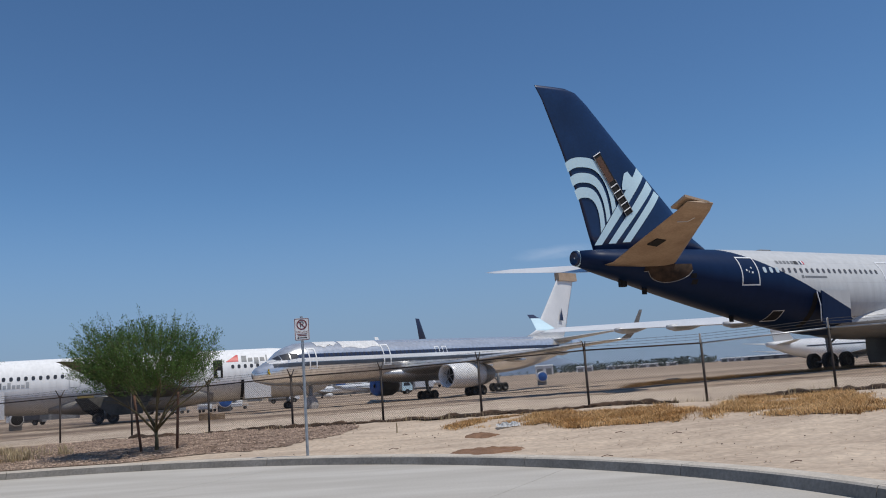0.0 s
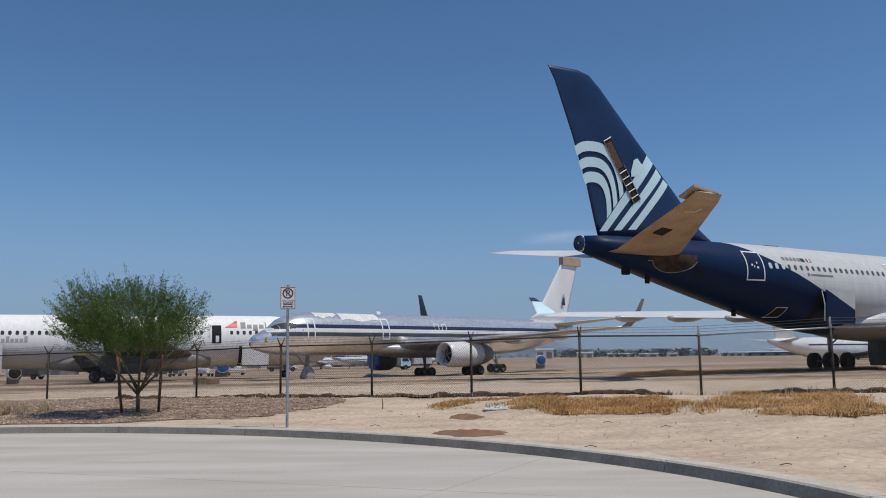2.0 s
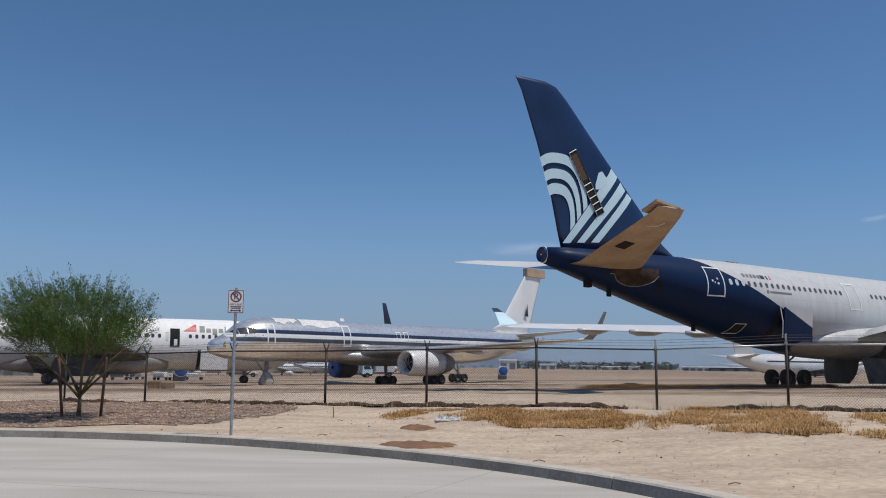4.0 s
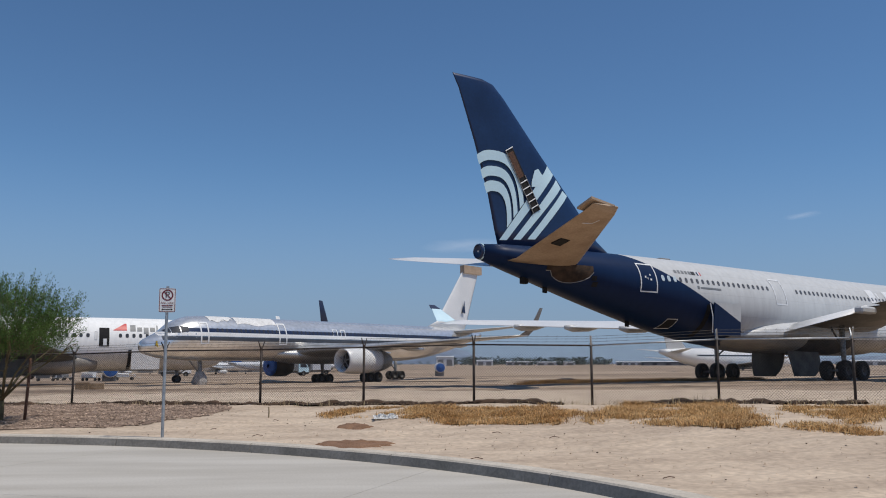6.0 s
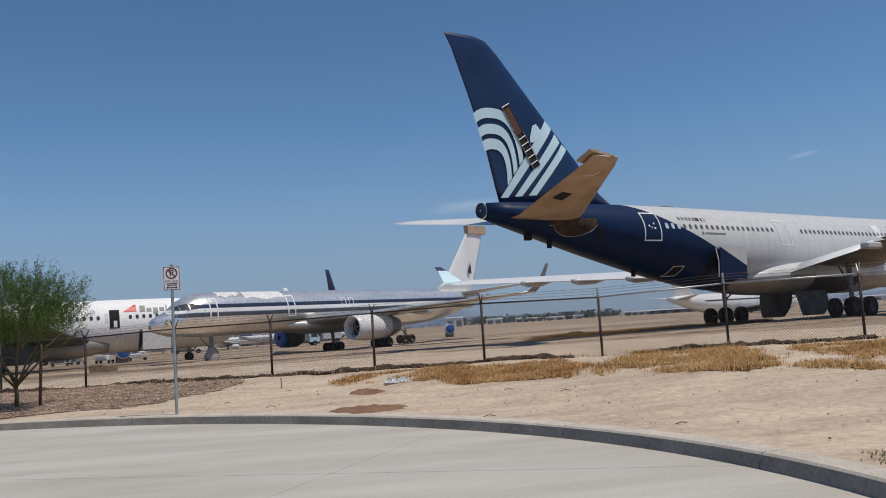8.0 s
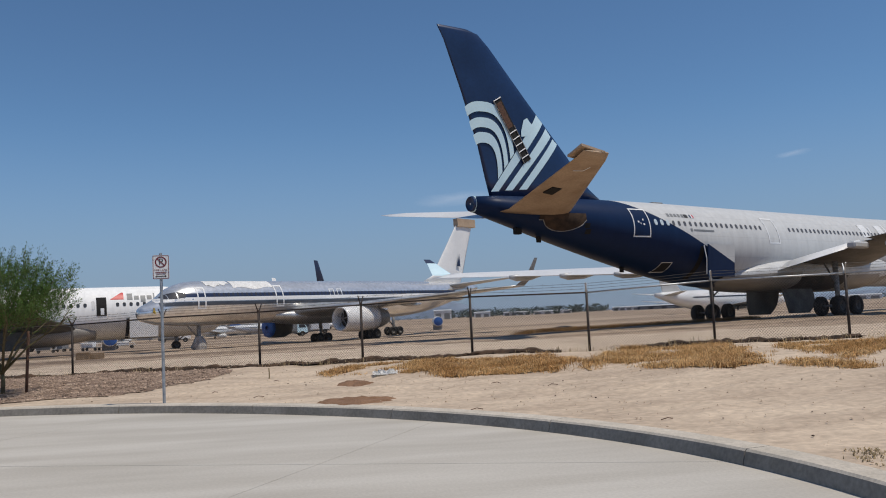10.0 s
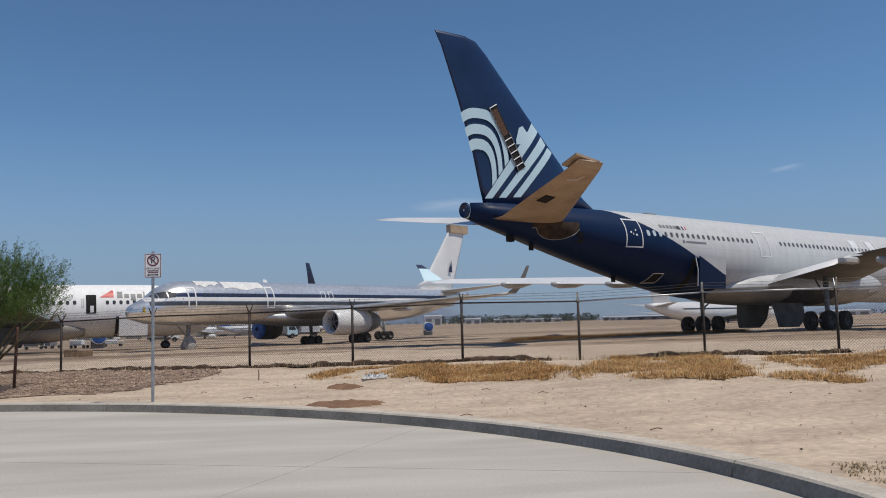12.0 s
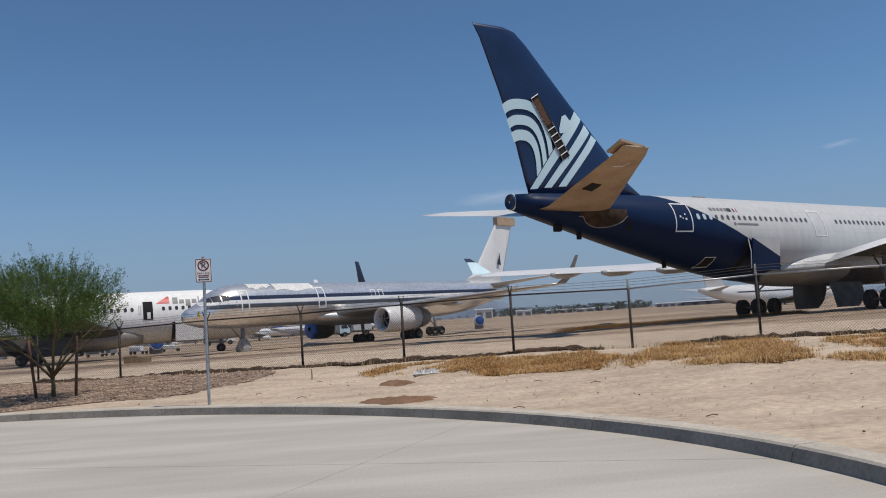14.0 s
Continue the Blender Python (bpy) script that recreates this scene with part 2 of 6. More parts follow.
def build_ground():
    offs, o, step = [], 0.16, 0.22
    while o < 7000:
        offs.append(o)
        step *= 1.0 if o < 22 else 1.06
        o += step
    seg = 540
    verts, faces = [], []
    for off in offs:
        for k in range(seg):
            th = k * math.tau / seg
            r = kerb_r(th) + off
            x, y = KX + r * math.cos(th), KY + r * math.sin(th)
            verts.append((x, y, gz(x, y)))
    for i in range(len(offs) - 1):
        for k in range(seg):
            a, b = i * seg + k, i * seg + (k + 1) % seg
            faces.append((a, a + seg, b + seg, b))
    ob = mesh_part("ground", verts, faces, SAND, smooth=True)
    ob.data.materials.append(FIELD)
    near = sum(1 for o in offs if o < 26)
    for i, p in enumerate(ob.data.polygons):
        p.material_index = 1 if i // seg > near else 0
    return tagged(ob, "pale tan desert sand stretching flat to the horizon", "ground", kind="structure")


ground = build_ground()


def build_road():
    """The concrete turning circle: slabs with open joints over a dark bed, and a kerb in lengths."""
    root = tagged(new("road"), "pale broom-finished concrete turning circle with sawn joints", "road", kind="structure")
    bm = bmesh.new()
    seg = 180
    bm.faces.new([bm.verts.new((KX + (kerb_r(k * math.tau / seg) + 0.1) * math.cos(k * math.tau / seg), KY + (kerb_r(k * math.tau / seg) + 0.1) * math.sin(k * math.tau / seg), -0.035)) for k in range(seg)])
    part("joint_bed", bm, JOINT, root)
    outline = [(KX + (kerb_r(k * math.tau / seg) - 0.004) * math.cos(k * math.tau / seg), KY + (kerb_r(k * math.tau / seg) - 0.004) * math.sin(k * math.tau / seg)) for k in range(seg)]
    ax, ay = 0.43, 0.90      # along one family of joints
    bx, by = 0.94, -0.335
    ox, oy = -0.45, 9.55

    def clip(poly, nx, ny, c):
        out = []
        for (x0, y0), (x1, y1) in zip(poly, poly[1:] + poly[:1]):
            d0, d1 = nx * x0 + ny * y0 - c, nx * x1 + ny * y1 - c
            if d0 >= 0:
                out.append((x0, y0))
            if d0 * d1 < 0:
                t = d0 / (d0 - d1)
                out.append((x0 + t * (x1 - x0), y0 + t * (y1 - y0)))
        return out

    gap = 0.0045
    for i in range(-5, 6):
        for j in range(-6, 5):
            poly = outline
            n1, n2 = (ay, -ax), (-by, bx)
            c1, c2 = n1[0] * ox + n1[1] * oy + i * 6.1, n2[0] * ox + n2[1] * oy + j * 6.1
            for nx, ny, c in ((n1[0], n1[1], c1 + gap), (-n1[0], -n1[1], -(c1 + 6.1 - gap)), (n2[0], n2[1], c2 + gap), (-n2[0], -n2[1], -(c2 + 6.1 - gap))):
                poly = clip(poly, nx, ny, c) if poly else poly
            if len(poly) < 3:
                continue
            n = len(poly)
            verts = [(x, y, 0.0) for x, y in poly] + [(x, y, -0.03) for x, y in poly]
            faces = [tuple(range(n))] + [(k, k + n, (k + 1) % n + n, (k + 1) % n) for k in range(n)]
            mesh_part("slab", verts, faces, CONCRETE, root)
    kerb = tagged(new("kerb"), "grey concrete kerb in jointed lengths round the road", "kerb", kind="structure")
    th = radians(9.7 - 13.9 * 6)
    while th < math.tau + radians(9.7 - 13.9 * 6) - 0.1:
        span = radians(13.9)
        rings = []
        for k in range(9):
            a = th + (span - 0.012 / 12) * k / 8
            r, c, s = kerb_r(a), math.cos(a), math.sin(a)
            prof = [(-0.05, -0.05), (0.0, 0.128), (0.022, 0.15), (0.27, 0.157), (0.285, 0.14), (0.285, -0.05)]
            rings.append([(KX + (r + u) * c, KY + (r + u) * s, z) for u, z in prof])
        bm = bmesh.new()
        loft(bm, rings)
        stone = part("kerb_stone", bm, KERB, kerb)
        # Flat tops take the paler sunlit tone, faces keep the shaded one
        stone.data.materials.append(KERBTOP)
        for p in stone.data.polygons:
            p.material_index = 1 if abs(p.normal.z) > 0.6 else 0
        th += span
    return root


build_road()


# ---- aircraft ----
def ring(s, top, bot, hw, n=40, flat=2.0):
    mid, hh = (top + bot) / 2, (top - bot) / 2
    out = []
    for k in range(n):
        a = k * math.tau / n
        c, q = math.cos(a), math.sin(a)
        out.append((s, hw * math.copysign(abs(c) ** (2 / flat), c), mid + hh * math.copysign(abs(q) ** (2 / flat), q)))
    return out


def body_at(stations, s):
    """Top, bottom and half width of a fuselage at s."""
    for a, b in zip(stations, stations[1:]):
        if a[0] <= s <= b[0]:
            t = (s - a[0]) / (b[0] - a[0])
            return [a[i] + t * (b[i] - a[i]) for i in (1, 2, 3)]
    return list(stations[-1][1:4])


def dense(stations, step=1.0):
    """Stations with a smooth (Catmull-Rom) line through the given ones."""
    out = []
    st = [stations[0]] + list(stations) + [stations[-1]]
    for p0, p1, p2, p3 in zip(st, st[1:], st[2:], st[3:]):
        n = max(1, int((p2[0] - p1[0]) / step))
        for k in range(n):
            t = k / n
            s = p1[0] + (p2[0] - p1[0]) * t
            row = [s]
            for i in (1, 2, 3):
                m1 = (p2[i] - p0[i]) / max(p2[0] - p0[0], 1e-6) * (p2[0] - p1[0])
                m2 = (p3[i] - p1[i]) / max(p3[0] - p1[0], 1e-6) * (p2[0] - p1[0])
                h = (2 * t**3 - 3 * t**2 + 1) * p1[i] + (t**3 - 2 * t**2 + t) * m1 + (3 * t**2 - 2 * t**3) * p2[i] + (t**3 - t**2) * m2
                row.append(h)
            out.append(tuple(row))
    return out + [tuple(stations[-1])]


def skin(stations, s, z, side, off=0.0):
    """The point of the skin at s and z on a side (+1 starboard), and its outward normal."""
    top, bot, hw = body_at(stations, s)
    mid, hh = (top + bot) / 2, (top - bot) / 2
    q = max(-0.98, min(0.98, (z - mid) / hh))
    lat = hw * math.sqrt(1 - q * q)
    nrm = Vector((0, lat / hw / hw, q / hh)).normalized()
    return Vector((s, side * (lat + nrm.y * off), z + nrm.z * off)), Vector((0, side * nrm.y, nrm.z))


def decal(name, stations, side, outline, mat, parent, off=0.012, label="", grid=10):
    """Paint or a panel on the skin: a shape between z0(u) and z1(u) along s."""
    s0, s1, lo, hi = outline
    bm = bmesh.new()
    rows = []
    for i in range(grid + 1):
        u = i / grid
        s = s0 + (s1 - s0) * u
        a, b = lo(u), hi(u)
        rows.append([bm.verts.new(skin(stations, s, a + (b - a) * k / 6, side, off)[0]) for k in range(7)])
    for p, q in zip(rows, rows[1:]):
        for k in range(6):
            bm.faces.new((p[k], q[k], q[k + 1], p[k + 1]) if side < 0 else (p[k], p[k + 1], q[k + 1], q[k]))
    return part(name, bm, mat, parent, label, True)


def const(v):
    return lambda u: v


def door_outline(stations, side, s0, s1, z0, z1, parent, mat, w=0.07, name="door"):
    """A door's painted outline of four strips."""
    d = mesh_part(name, *frame_strips(stations, side, s0, s1, z0, z1, w), mat, parent)
    return d


def frame_strips(stations, side, s0, s1, z0, z1, w):
    verts, faces = [], []

    def strip(a, b, n):
        base = len(verts)
        for i in range(n + 1):
            u = i / n
            s, z = a[0] + (b[0] - a[0]) * u, a[1] + (b[1] - a[1]) * u
            ds, dz = (w, 0) if a[0] == b[0] else (0, w)
            for k in (0, 1):
                verts.append(tuple(skin(stations, s + ds * k, z + dz * k, side, 0.014 + 0.002 * (ds > 0))[0]))
        for i in range(n):
            f = (base + 2 * i, base + 2 * i + 1, base + 2 * i + 3, base + 2 * i + 2)
            faces.append(f)

    strip((s0, z0), (s0, z1), 8)
    strip((s1 - w, z0), (s1 - w, z1), 8)
    strip((s0, z0), (s1, z0), 4)
    strip((s0, z1 - w), (s1, z1 - w), 4)
    return verts, faces


def window_mesh(w, h):
    """A rounded cabin window pane with a slight frame, facing +y."""
    me = bpy.data.meshes.new("cabin_window")
    verts = []
    for y, g in ((0.0, 1.0), (0.012, 0.86)):
        for k in range(12):
            a = k * math.tau / 12
            c, q = math.cos(a), math.sin(a)
            verts.append((w / 2 * g * math.copysign(abs(c) ** 0.7, c), y, h / 2 * g * math.copysign(abs(q) ** 0.7, q)))
    faces = [(k, k + 12, (k + 1) % 12 + 12, (k + 1) % 12) for k in range(12)] + [tuple(range(23, 11, -1))]
    me.from_pydata(verts, [], faces)
    return me


def put_window(me, mat, stations, side, s, z, parent):
    ob = new("cabin_window", me)
    ob.parent = parent
    p, nrm = skin(stations, s, z, side, 0.004)
    yv = nrm
    xv = Vector((1, 0, 0)) * (1 if side > 0 else 1)
    zv = xv.cross(yv)
    if zv.z < 0:
        xv, zv = -xv, -zv
    ob.matrix_local = Matrix(((xv.x, yv.x, zv.x, p.x), (xv.y, yv.y, zv.y, p.y), (xv.z, yv.z, zv.z, p.z), (0, 0, 0, 1)))
    if not me.materials:
        me.materials.append(mat)
    return ob


def foil(le, te, y, z, thick, dz=0.0, n=9):
    """An aerofoil section in the s-z plane at lateral y."""
    c = te - le
    pts = []
    for k in range(n):
        u = 0.5 * (1 - math.cos(math.pi * k / (n - 1)))
        t = 5 * thick * (0.2969 * math.sqrt(u) - 0.126 * u - 0.3516 * u * u + 0.2843 * u**3 - 0.1015 * u**4)
        pts.append((u, t))
    up = [(le + u * c, y, z + t * c * 1.15 - dz * u) for u, t in pts]
    dn = [(le + u * c, y, z - t * c * 0.85 - dz * u) for u, t in pts[-2:0:-1]]
    return up + dn


def wing_mesh(sections):
    bm = bmesh.new()
    rings = [foil(*s) for s in sections]
    if sections[0][2] > sections[-1][2]:
        rings = [r[::-1] for r in rings]
    loft(bm, rings)
    bmesh.ops.recalc_face_normals(bm, faces=bm.faces)
    return bm


def fin_mesh(sections):
    """Sections of (LE s, TE s, z, thickness ratio); a fin in the plane y = 0."""
    bm = bmesh.new()
    rings = []
    for le, te, z, th in sections:
        rings.append([(s, h, z) for s, _, h in foil(le, te, 0, 0, th)])
    loft(bm, rings)
    bmesh.ops.recalc_face_normals(bm, faces=bm.faces)
    return bm


def shade_below(ob, mat):
    """A darker material on the faces that look down: their shade put into the colour."""
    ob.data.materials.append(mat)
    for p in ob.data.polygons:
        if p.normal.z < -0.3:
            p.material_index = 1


def lathe(bm, prof, cx, cy, cz, n=32, axis="x"):
    """A profile of (along, radius) turned round the x axis or the y axis."""
    rings = []
    for u, r in prof:
        if axis == "x":
            rings.append([(cx + u, cy + r * math.cos(k * math.tau / n), cz + r * math.sin(k * math.tau / n)) for k in range(n)])
        else:
            rings.append([(cx + r * math.cos(k * math.tau / n), cy + u, cz + r * math.sin(k * math.tau / n)) for k in range(n)])
    made = [[bm.verts.new(p) for p in r] for r in rings]
    for p, q in zip(made, made[1:]):
        for k in range(n):
            bm.faces.new((p[k], q[k], q[(k + 1) % n], p[(k + 1) % n]))
    return made


def wheel(s, y, r, w, parent, low=0.0):
    bm = bmesh.new()
    h = w / 2
    lathe(bm, [(-h * 0.8, r * 0.5), (-h, r * 0.62), (-h, r * 0.85), (-h * 0.7, r), (h * 0.7, r), (h, r * 0.85), (h, r * 0.62), (h * 0.8, r * 0.5)], s, y, r - low, 24, "y")
    tyre = part("tyre", bm, TYRE, parent, smooth=True)
    bm = bmesh.new()
    m = lathe(bm, [(-h * 0.78, r * 0.5), (-h * 0.4, r * 0.4), (-h * 0.5, r * 0.12), (h * 0.5, r * 0.12), (h * 0.4, r * 0.4), (h * 0.78, r * 0.5)], s, y, r - low, 20, "y")
    bm.faces.new(m[2])
    bm.faces.new(m[3][::-1])
    rim = part("rim", bm, HUB, tyre, smooth=True)
    return tyre


def gear(root, s, y, r, w, tw, wb, zt, name="main_gear", slant=0.0, low=0.0):
    """A gear leg with a bogie of four wheels (or two, with wb 0)."""
    bm = bmesh.new()
    tube(bm, [(s, y, r - low), (s, y, zt * 0.45), (s + slant, y, zt)], [0.13, 0.17, 0.2], 12)
    tube(bm, [(s - 0.15, y, zt * 0.5), (s - 1.3, y * 0.7 if abs(y) > 1 else y, zt)], 0.07, 8)
    if wb:
        tube(bm, [(s - wb / 2, y, r - low), (s + wb / 2, y, r - low)], 0.12, 10)
    for ds in ((-wb / 2, wb / 2) if wb else (0,)):
        tube(bm, [(s + ds, y - tw / 2, r - low), (s + ds, y + tw / 2, r - low)], 0.08, 10)
    leg = part(name, bm, STRUT, root, smooth=True)
    for ds in ((-wb / 2, wb / 2) if wb else (0,)):
        for dy in (-tw / 2, tw / 2):
            wheel(s + ds, y + dy, r, w, leg, low)
    return leg


def place(root, nx, ny, heading, pitch, roll, z0, s0):
    """Stand an aircraft: the point s0 behind the nose lies over (nx, ny); degrees of heading from +y, nose up, right side down."""
    h, p, r = radians(heading), radians(pitch), radians(roll)
    H, R = Vector((math.sin(h), math.cos(h), 0)), Vector((math.cos(h), -math.sin(h), 0))
    B = Matrix(((-H.x, R.x, 0, 0), (-H.y, R.y, 0, 0), (0, 0, 1, 0), (0, 0, 0, 1)))
    P = Matrix(((math.cos(p), 0, math.sin(p), 0), (0, 1, 0, 0), (-math.sin(p), 0, math.cos(p), 0), (0, 0, 0, 1)))
    Q = Matrix(((1, 0, 0, 0), (0, math.cos(r), math.sin(r), 0), (0, -math.sin(r), math.cos(r), 0), (0, 0, 0, 1)))
    root.matrix_world = Matrix.Translation((nx, ny, z0)) @ B @ P @ Q @ Matrix.Translation((-s0, 0, 0))


def two_tone(name, front, back, axis_fn, dirt=True):
    """Paint in two colours that meet along a straight line in s and z: axis_fn = (a, b, c), back colour where a s + b z > c."""
    m = bpy.data.materials.new(name)
    m.use_nodes = True
    n, l = m.node_tree.nodes, m.node_tree.links
    b = n["Principled BSDF"]
    co, sep = n.new("ShaderNodeTexCoord"), n.new("ShaderNodeSeparateXYZ")
    l.new(co.outputs["Object"], sep.inputs["Vector"])
    dot = n.new("ShaderNodeVectorMath")
    dot.operation = "DOT_PRODUCT"
    dot.inputs[1].default_value = (axis_fn[0], 0, axis_fn[1])
    l.new(co.outputs["Object"], dot.inputs[0])
    gt = n.new("ShaderNodeMath")
    gt.operation = "GREATER_THAN"
    gt.inputs[1].default_value = axis_fn[2]
    l.new(dot.outputs["Value"], gt.inputs[0])
    # dust and rain streaks: noise stretched along z
    mp = n.new("ShaderNodeMapping")
    mp.inputs["Scale"].default_value = (2.2, 2.2, 0.35)
    l.new(co.outputs["Object"], mp.inputs["Vector"])
    st = n.new("ShaderNodeTexNoise")
    st.inputs["Scale"].default_value, st.inputs["Detail"].default_value = 1.2, 6.0
    l.new(mp.outputs["Vector"], st.inputs["Vector"])
    rg = n.new("ShaderNodeMapRange")
    rg.inputs["From Min"].default_value, rg.inputs["From Max"].default_value = 0.35, 0.7
    rg.inputs["To Min"].default_value, rg.inputs["To Max"].default_value = 1.03, 0.91
    l.new(st.outputs["Fac"], rg.inputs["Value"])
    # skin panel seams
    br = n.new("ShaderNodeTexBrick")
    br.inputs["Scale"].default_value = 1.0
    br.inputs["Brick Width"].default_value, br.inputs["Row Height"].default_value = 2.65, 1.35
    br.inputs["Mortar Size"].default_value = 0.012
    br.inputs["Color1"].default_value = br.inputs["Color2"].default_value = (1, 1, 1, 1)
    br.inputs["Mortar"].default_value = (0.86, 0.86, 0.86, 1)
    cb = n.new("ShaderNodeCombineXYZ")
    l.new(sep.outputs["X"], cb.inputs["X"])
    l.new(sep.outputs["Z"], cb.inputs["Y"])
    l.new(cb.outputs["Vector"], br.inputs["Vector"])
    mix = n.new("ShaderNodeMix")
    mix.data_type = "RGBA"
    mix.inputs["A"].default_value, mix.inputs["B"].default_value = (*front, 1), (*back, 1)
    l.new(gt.outputs["Value"], mix.inputs["Factor"])
    out = mix.outputs["Result"]
    for src in (rg.outputs["Result"], br.outputs["Color"]):
        mu = n.new("ShaderNodeMix")
        mu.data_type, mu.blend_type = "RGBA", "MULTIPLY"
        mu.inputs["Factor"].default_value = 1.0
        l.new(out, mu.inputs["A"])
        l.new(src, mu.inputs["B"])
        out = mu.outputs["Result"]
    l.new(out, b.inputs["Base Color"])
    b.inputs["Roughness"].default_value = 0.42
    b.inputs["Specular IOR Level"].default_value = 0.12
    return m


A330_BODY = dense([(0, 4.3, 3.9, 0.15), (0.8, 5.1, 3.2, 1.0), (2.5, 6.4, 2.6, 1.95), (5, 7.5, 2.25, 2.6), (8, 7.85, 2.15, 2.82), (20, 7.85, 2.15, 2.82), (34, 7.85, 2.15, 2.82), (38, 7.85, 2.22, 2.81),
                    (42, 7.85, 2.85, 2.7), (46, 7.82, 3.75, 2.4), (50, 7.76, 4.75, 1.95), (53, 7.7, 5.55, 1.45), (55.5, 7.62, 6.2, 0.98), (57.0, 7.5, 6.62, 0.52)])
LIVERY = two_tone("navy_and_white_paint", (0.565, 0.575, 0.58), (0.008, 0.022, 0.066), (0.443, -1.0, 0.443 * 45.7 - 7.34))


def widebody():
    """The navy-tailed twin-aisle airliner, seen from behind its starboard side."""
    root = tagged(new("airliner"), "retired navy and white twin-aisle airliner without engines on sand", "airliner")
    bm = bmesh.new()
    loft(bm, [ring(*s) for s in A330_BODY])
    part("fuselage", bm, LIVERY, root, smooth=True)
    # open tail end
    bm = bmesh.new()
    lathe(bm, [(-0.05, 0.47), (0.02, 0.49), (0.07, 0.47), (0.05, 0.42)], 56.95, 0, 7.06, 28)
    end = part("tail_ring", bm, PALEBLUE, root, "thin white rim round the exhaust", True)
    bm = bmesh.new()
    m = lathe(bm, [(0.0, 0.45), (0.18, 0.44), (0.22, 0.40), (0.14, 0.34), (0.08, 0.12)], 56.95, 0, 7.06, 24)
    bm.faces.new(m[4])
    part("exhaust_core", bm, NAVY, end)
    bm = bmesh.new()
    m = lathe(bm, [(0.16, 0.02), (0.17, 0.055)], 56.95, 0, 7.06, 12)
    bm.faces.new(m[0])
    part("exhaust_lamp", bm, OUTLINE, end)
    # fin with a dorsal fillet
    bm = fin_mesh([(46.2, 55.7, 7.55, 0.075), (47.6, 55.95, 8.5, 0.085), (49.4, 56.4, 10.5, 0.09), (52.4, 57.4, 13.6, 0.09), (55.2, 58.5, 16.6, 0.085), (55.95, 58.85, 17.25, 0.08), (56.7, 58.95, 17.45, 0.05)])
    fin = part("fin", bm, NAVY, root, "navy fin with pale blue wave stripes", True)

    def te(z):
        return 55.7 + (58.93 - 55.7) * (z - 7.6) / (17.42 - 7.6)

    def le(z):
        return 47.25 + (55.94 - 47.25) * (z - 8.1) / (17.42 - 8.1)

    def half(s, z):
        a, b = le(z), te(z)
        u = min(0.999, max(0.001, (s - a) / (b - a)))
        return (b - a) * 5 * 0.09 * (0.2969 * math.sqrt(u) - 0.126 * u - 0.3516 * u * u + 0.2843 * u**3 - 0.1015 * u**4) * 1.15

    def fin_shape(rows, off, name="fin_stripe"):
        """rows: pairs of (s, z) edges."""
        verts, faces = [], []
        for (p, q) in rows:
            for k in range(7):
                s, z = p[0] + (q[0] - p[0]) * k / 6, p[1] + (q[1] - p[1]) * k / 6
                verts.append((s, half(s, z) + off, z))
        for i in range(len(rows) - 1):
            for k in range(6):
                a = i * 7 + k
                faces.append((a, a + 1, a + 8, a + 7))
        mesh_part(name, verts, faces, PALEBLUE, fin, "pale blue painted stripe", True)

    def line(a, b, n=16):
        return [(a[0] + (b[0] - a[0]) * k / n, a[1] + (b[1] - a[1]) * k / n) for k in range(n + 1)]

    stripes = [((55.6, 7.86), (51.9, 12.82), (55.08, 7.9), (51.42, 12.33)), ((54.62, 7.97), (51.2, 12.04), (54.1, 8.0), (50.85, 11.54)), ((53.62, 8.06), (50.7, 11.41), (53.05, 8.1), (50.3, 11.13))]
    for k, (a, b, c, d) in enumerate(stripes):
        fin_shape(list(zip(line(a, b), line(c, d))), 0.02)
    cx, cz = 56.0, 8.9

    def arc(ry, n=22):
        rx = ry * 0.5
        pts = []
        for k in range(400):
            a = radians(140 - k * 0.5)
            c, q = math.cos(a), math.sin(a)
            s, z = cx - rx * math.copysign(abs(c) ** 0.77, c), cz + ry * math.copysign(abs(q) ** 0.77, q)
            # a runs from the trailing edge over the top and down to the first stripe
            edge = 55.6 + (51.78 - 55.6) * (z - 7.86) / (12.98 - 7.86)
            if s > te(z) - 0.14:
                continue
            if s < edge + 0.05:
                break
            pts.append((s, z))
        idx = [round(i * (len(pts) - 1) / n) for i in range(n + 1)]
        return [pts[i] for i in idx]

    for k, (r0, r1) in enumerate(((1.83, 2.46), (2.745, 3.33), (3.68, 4.28))):
        fin_shape(list(zip(arc(r1), arc(r0))), 0.026 + 0.004 * k, "fin_wave")
    fin_shape([((53.3, 11.6), (53.3, 11.3)), ((53.05, 12.35), (52.9, 11.35)), ((52.75, 12.5), (52.6, 11.65)), ((52.5, 12.2), (52.45, 11.75)), ((52.3, 12.1), (52.25, 12.0))], 0.03, "fin_crest")
    # torn-open slot down the fin, with ribs
    def slot_at(u, w, off):
        s, z = 55.0 + (52.95 - 55.0) * u, 13.4 + (9.8 - 13.4) * u
        s, z = s + 0.85 * w, z - 0.53 * w
        return (s, half(s, z) + off, z)

    verts = [slot_at(u / 10, w, 0.05) for u in range(11) for w in (-0.3, 0.3)]
    mesh_part("fin_slot", verts, [(2 * i, 2 * i + 1, 2 * i + 3, 2 * i + 2) for i in range(10)], DARK, fin, "dark opened spar slot with torn skin")
    for u, mat, w in [(0.0, OUTLINE, 0.02)] + [(0.52 + 0.1 * k, OUTLINE, 0.025) for k in range(5)]:
        bm = bmesh.new()
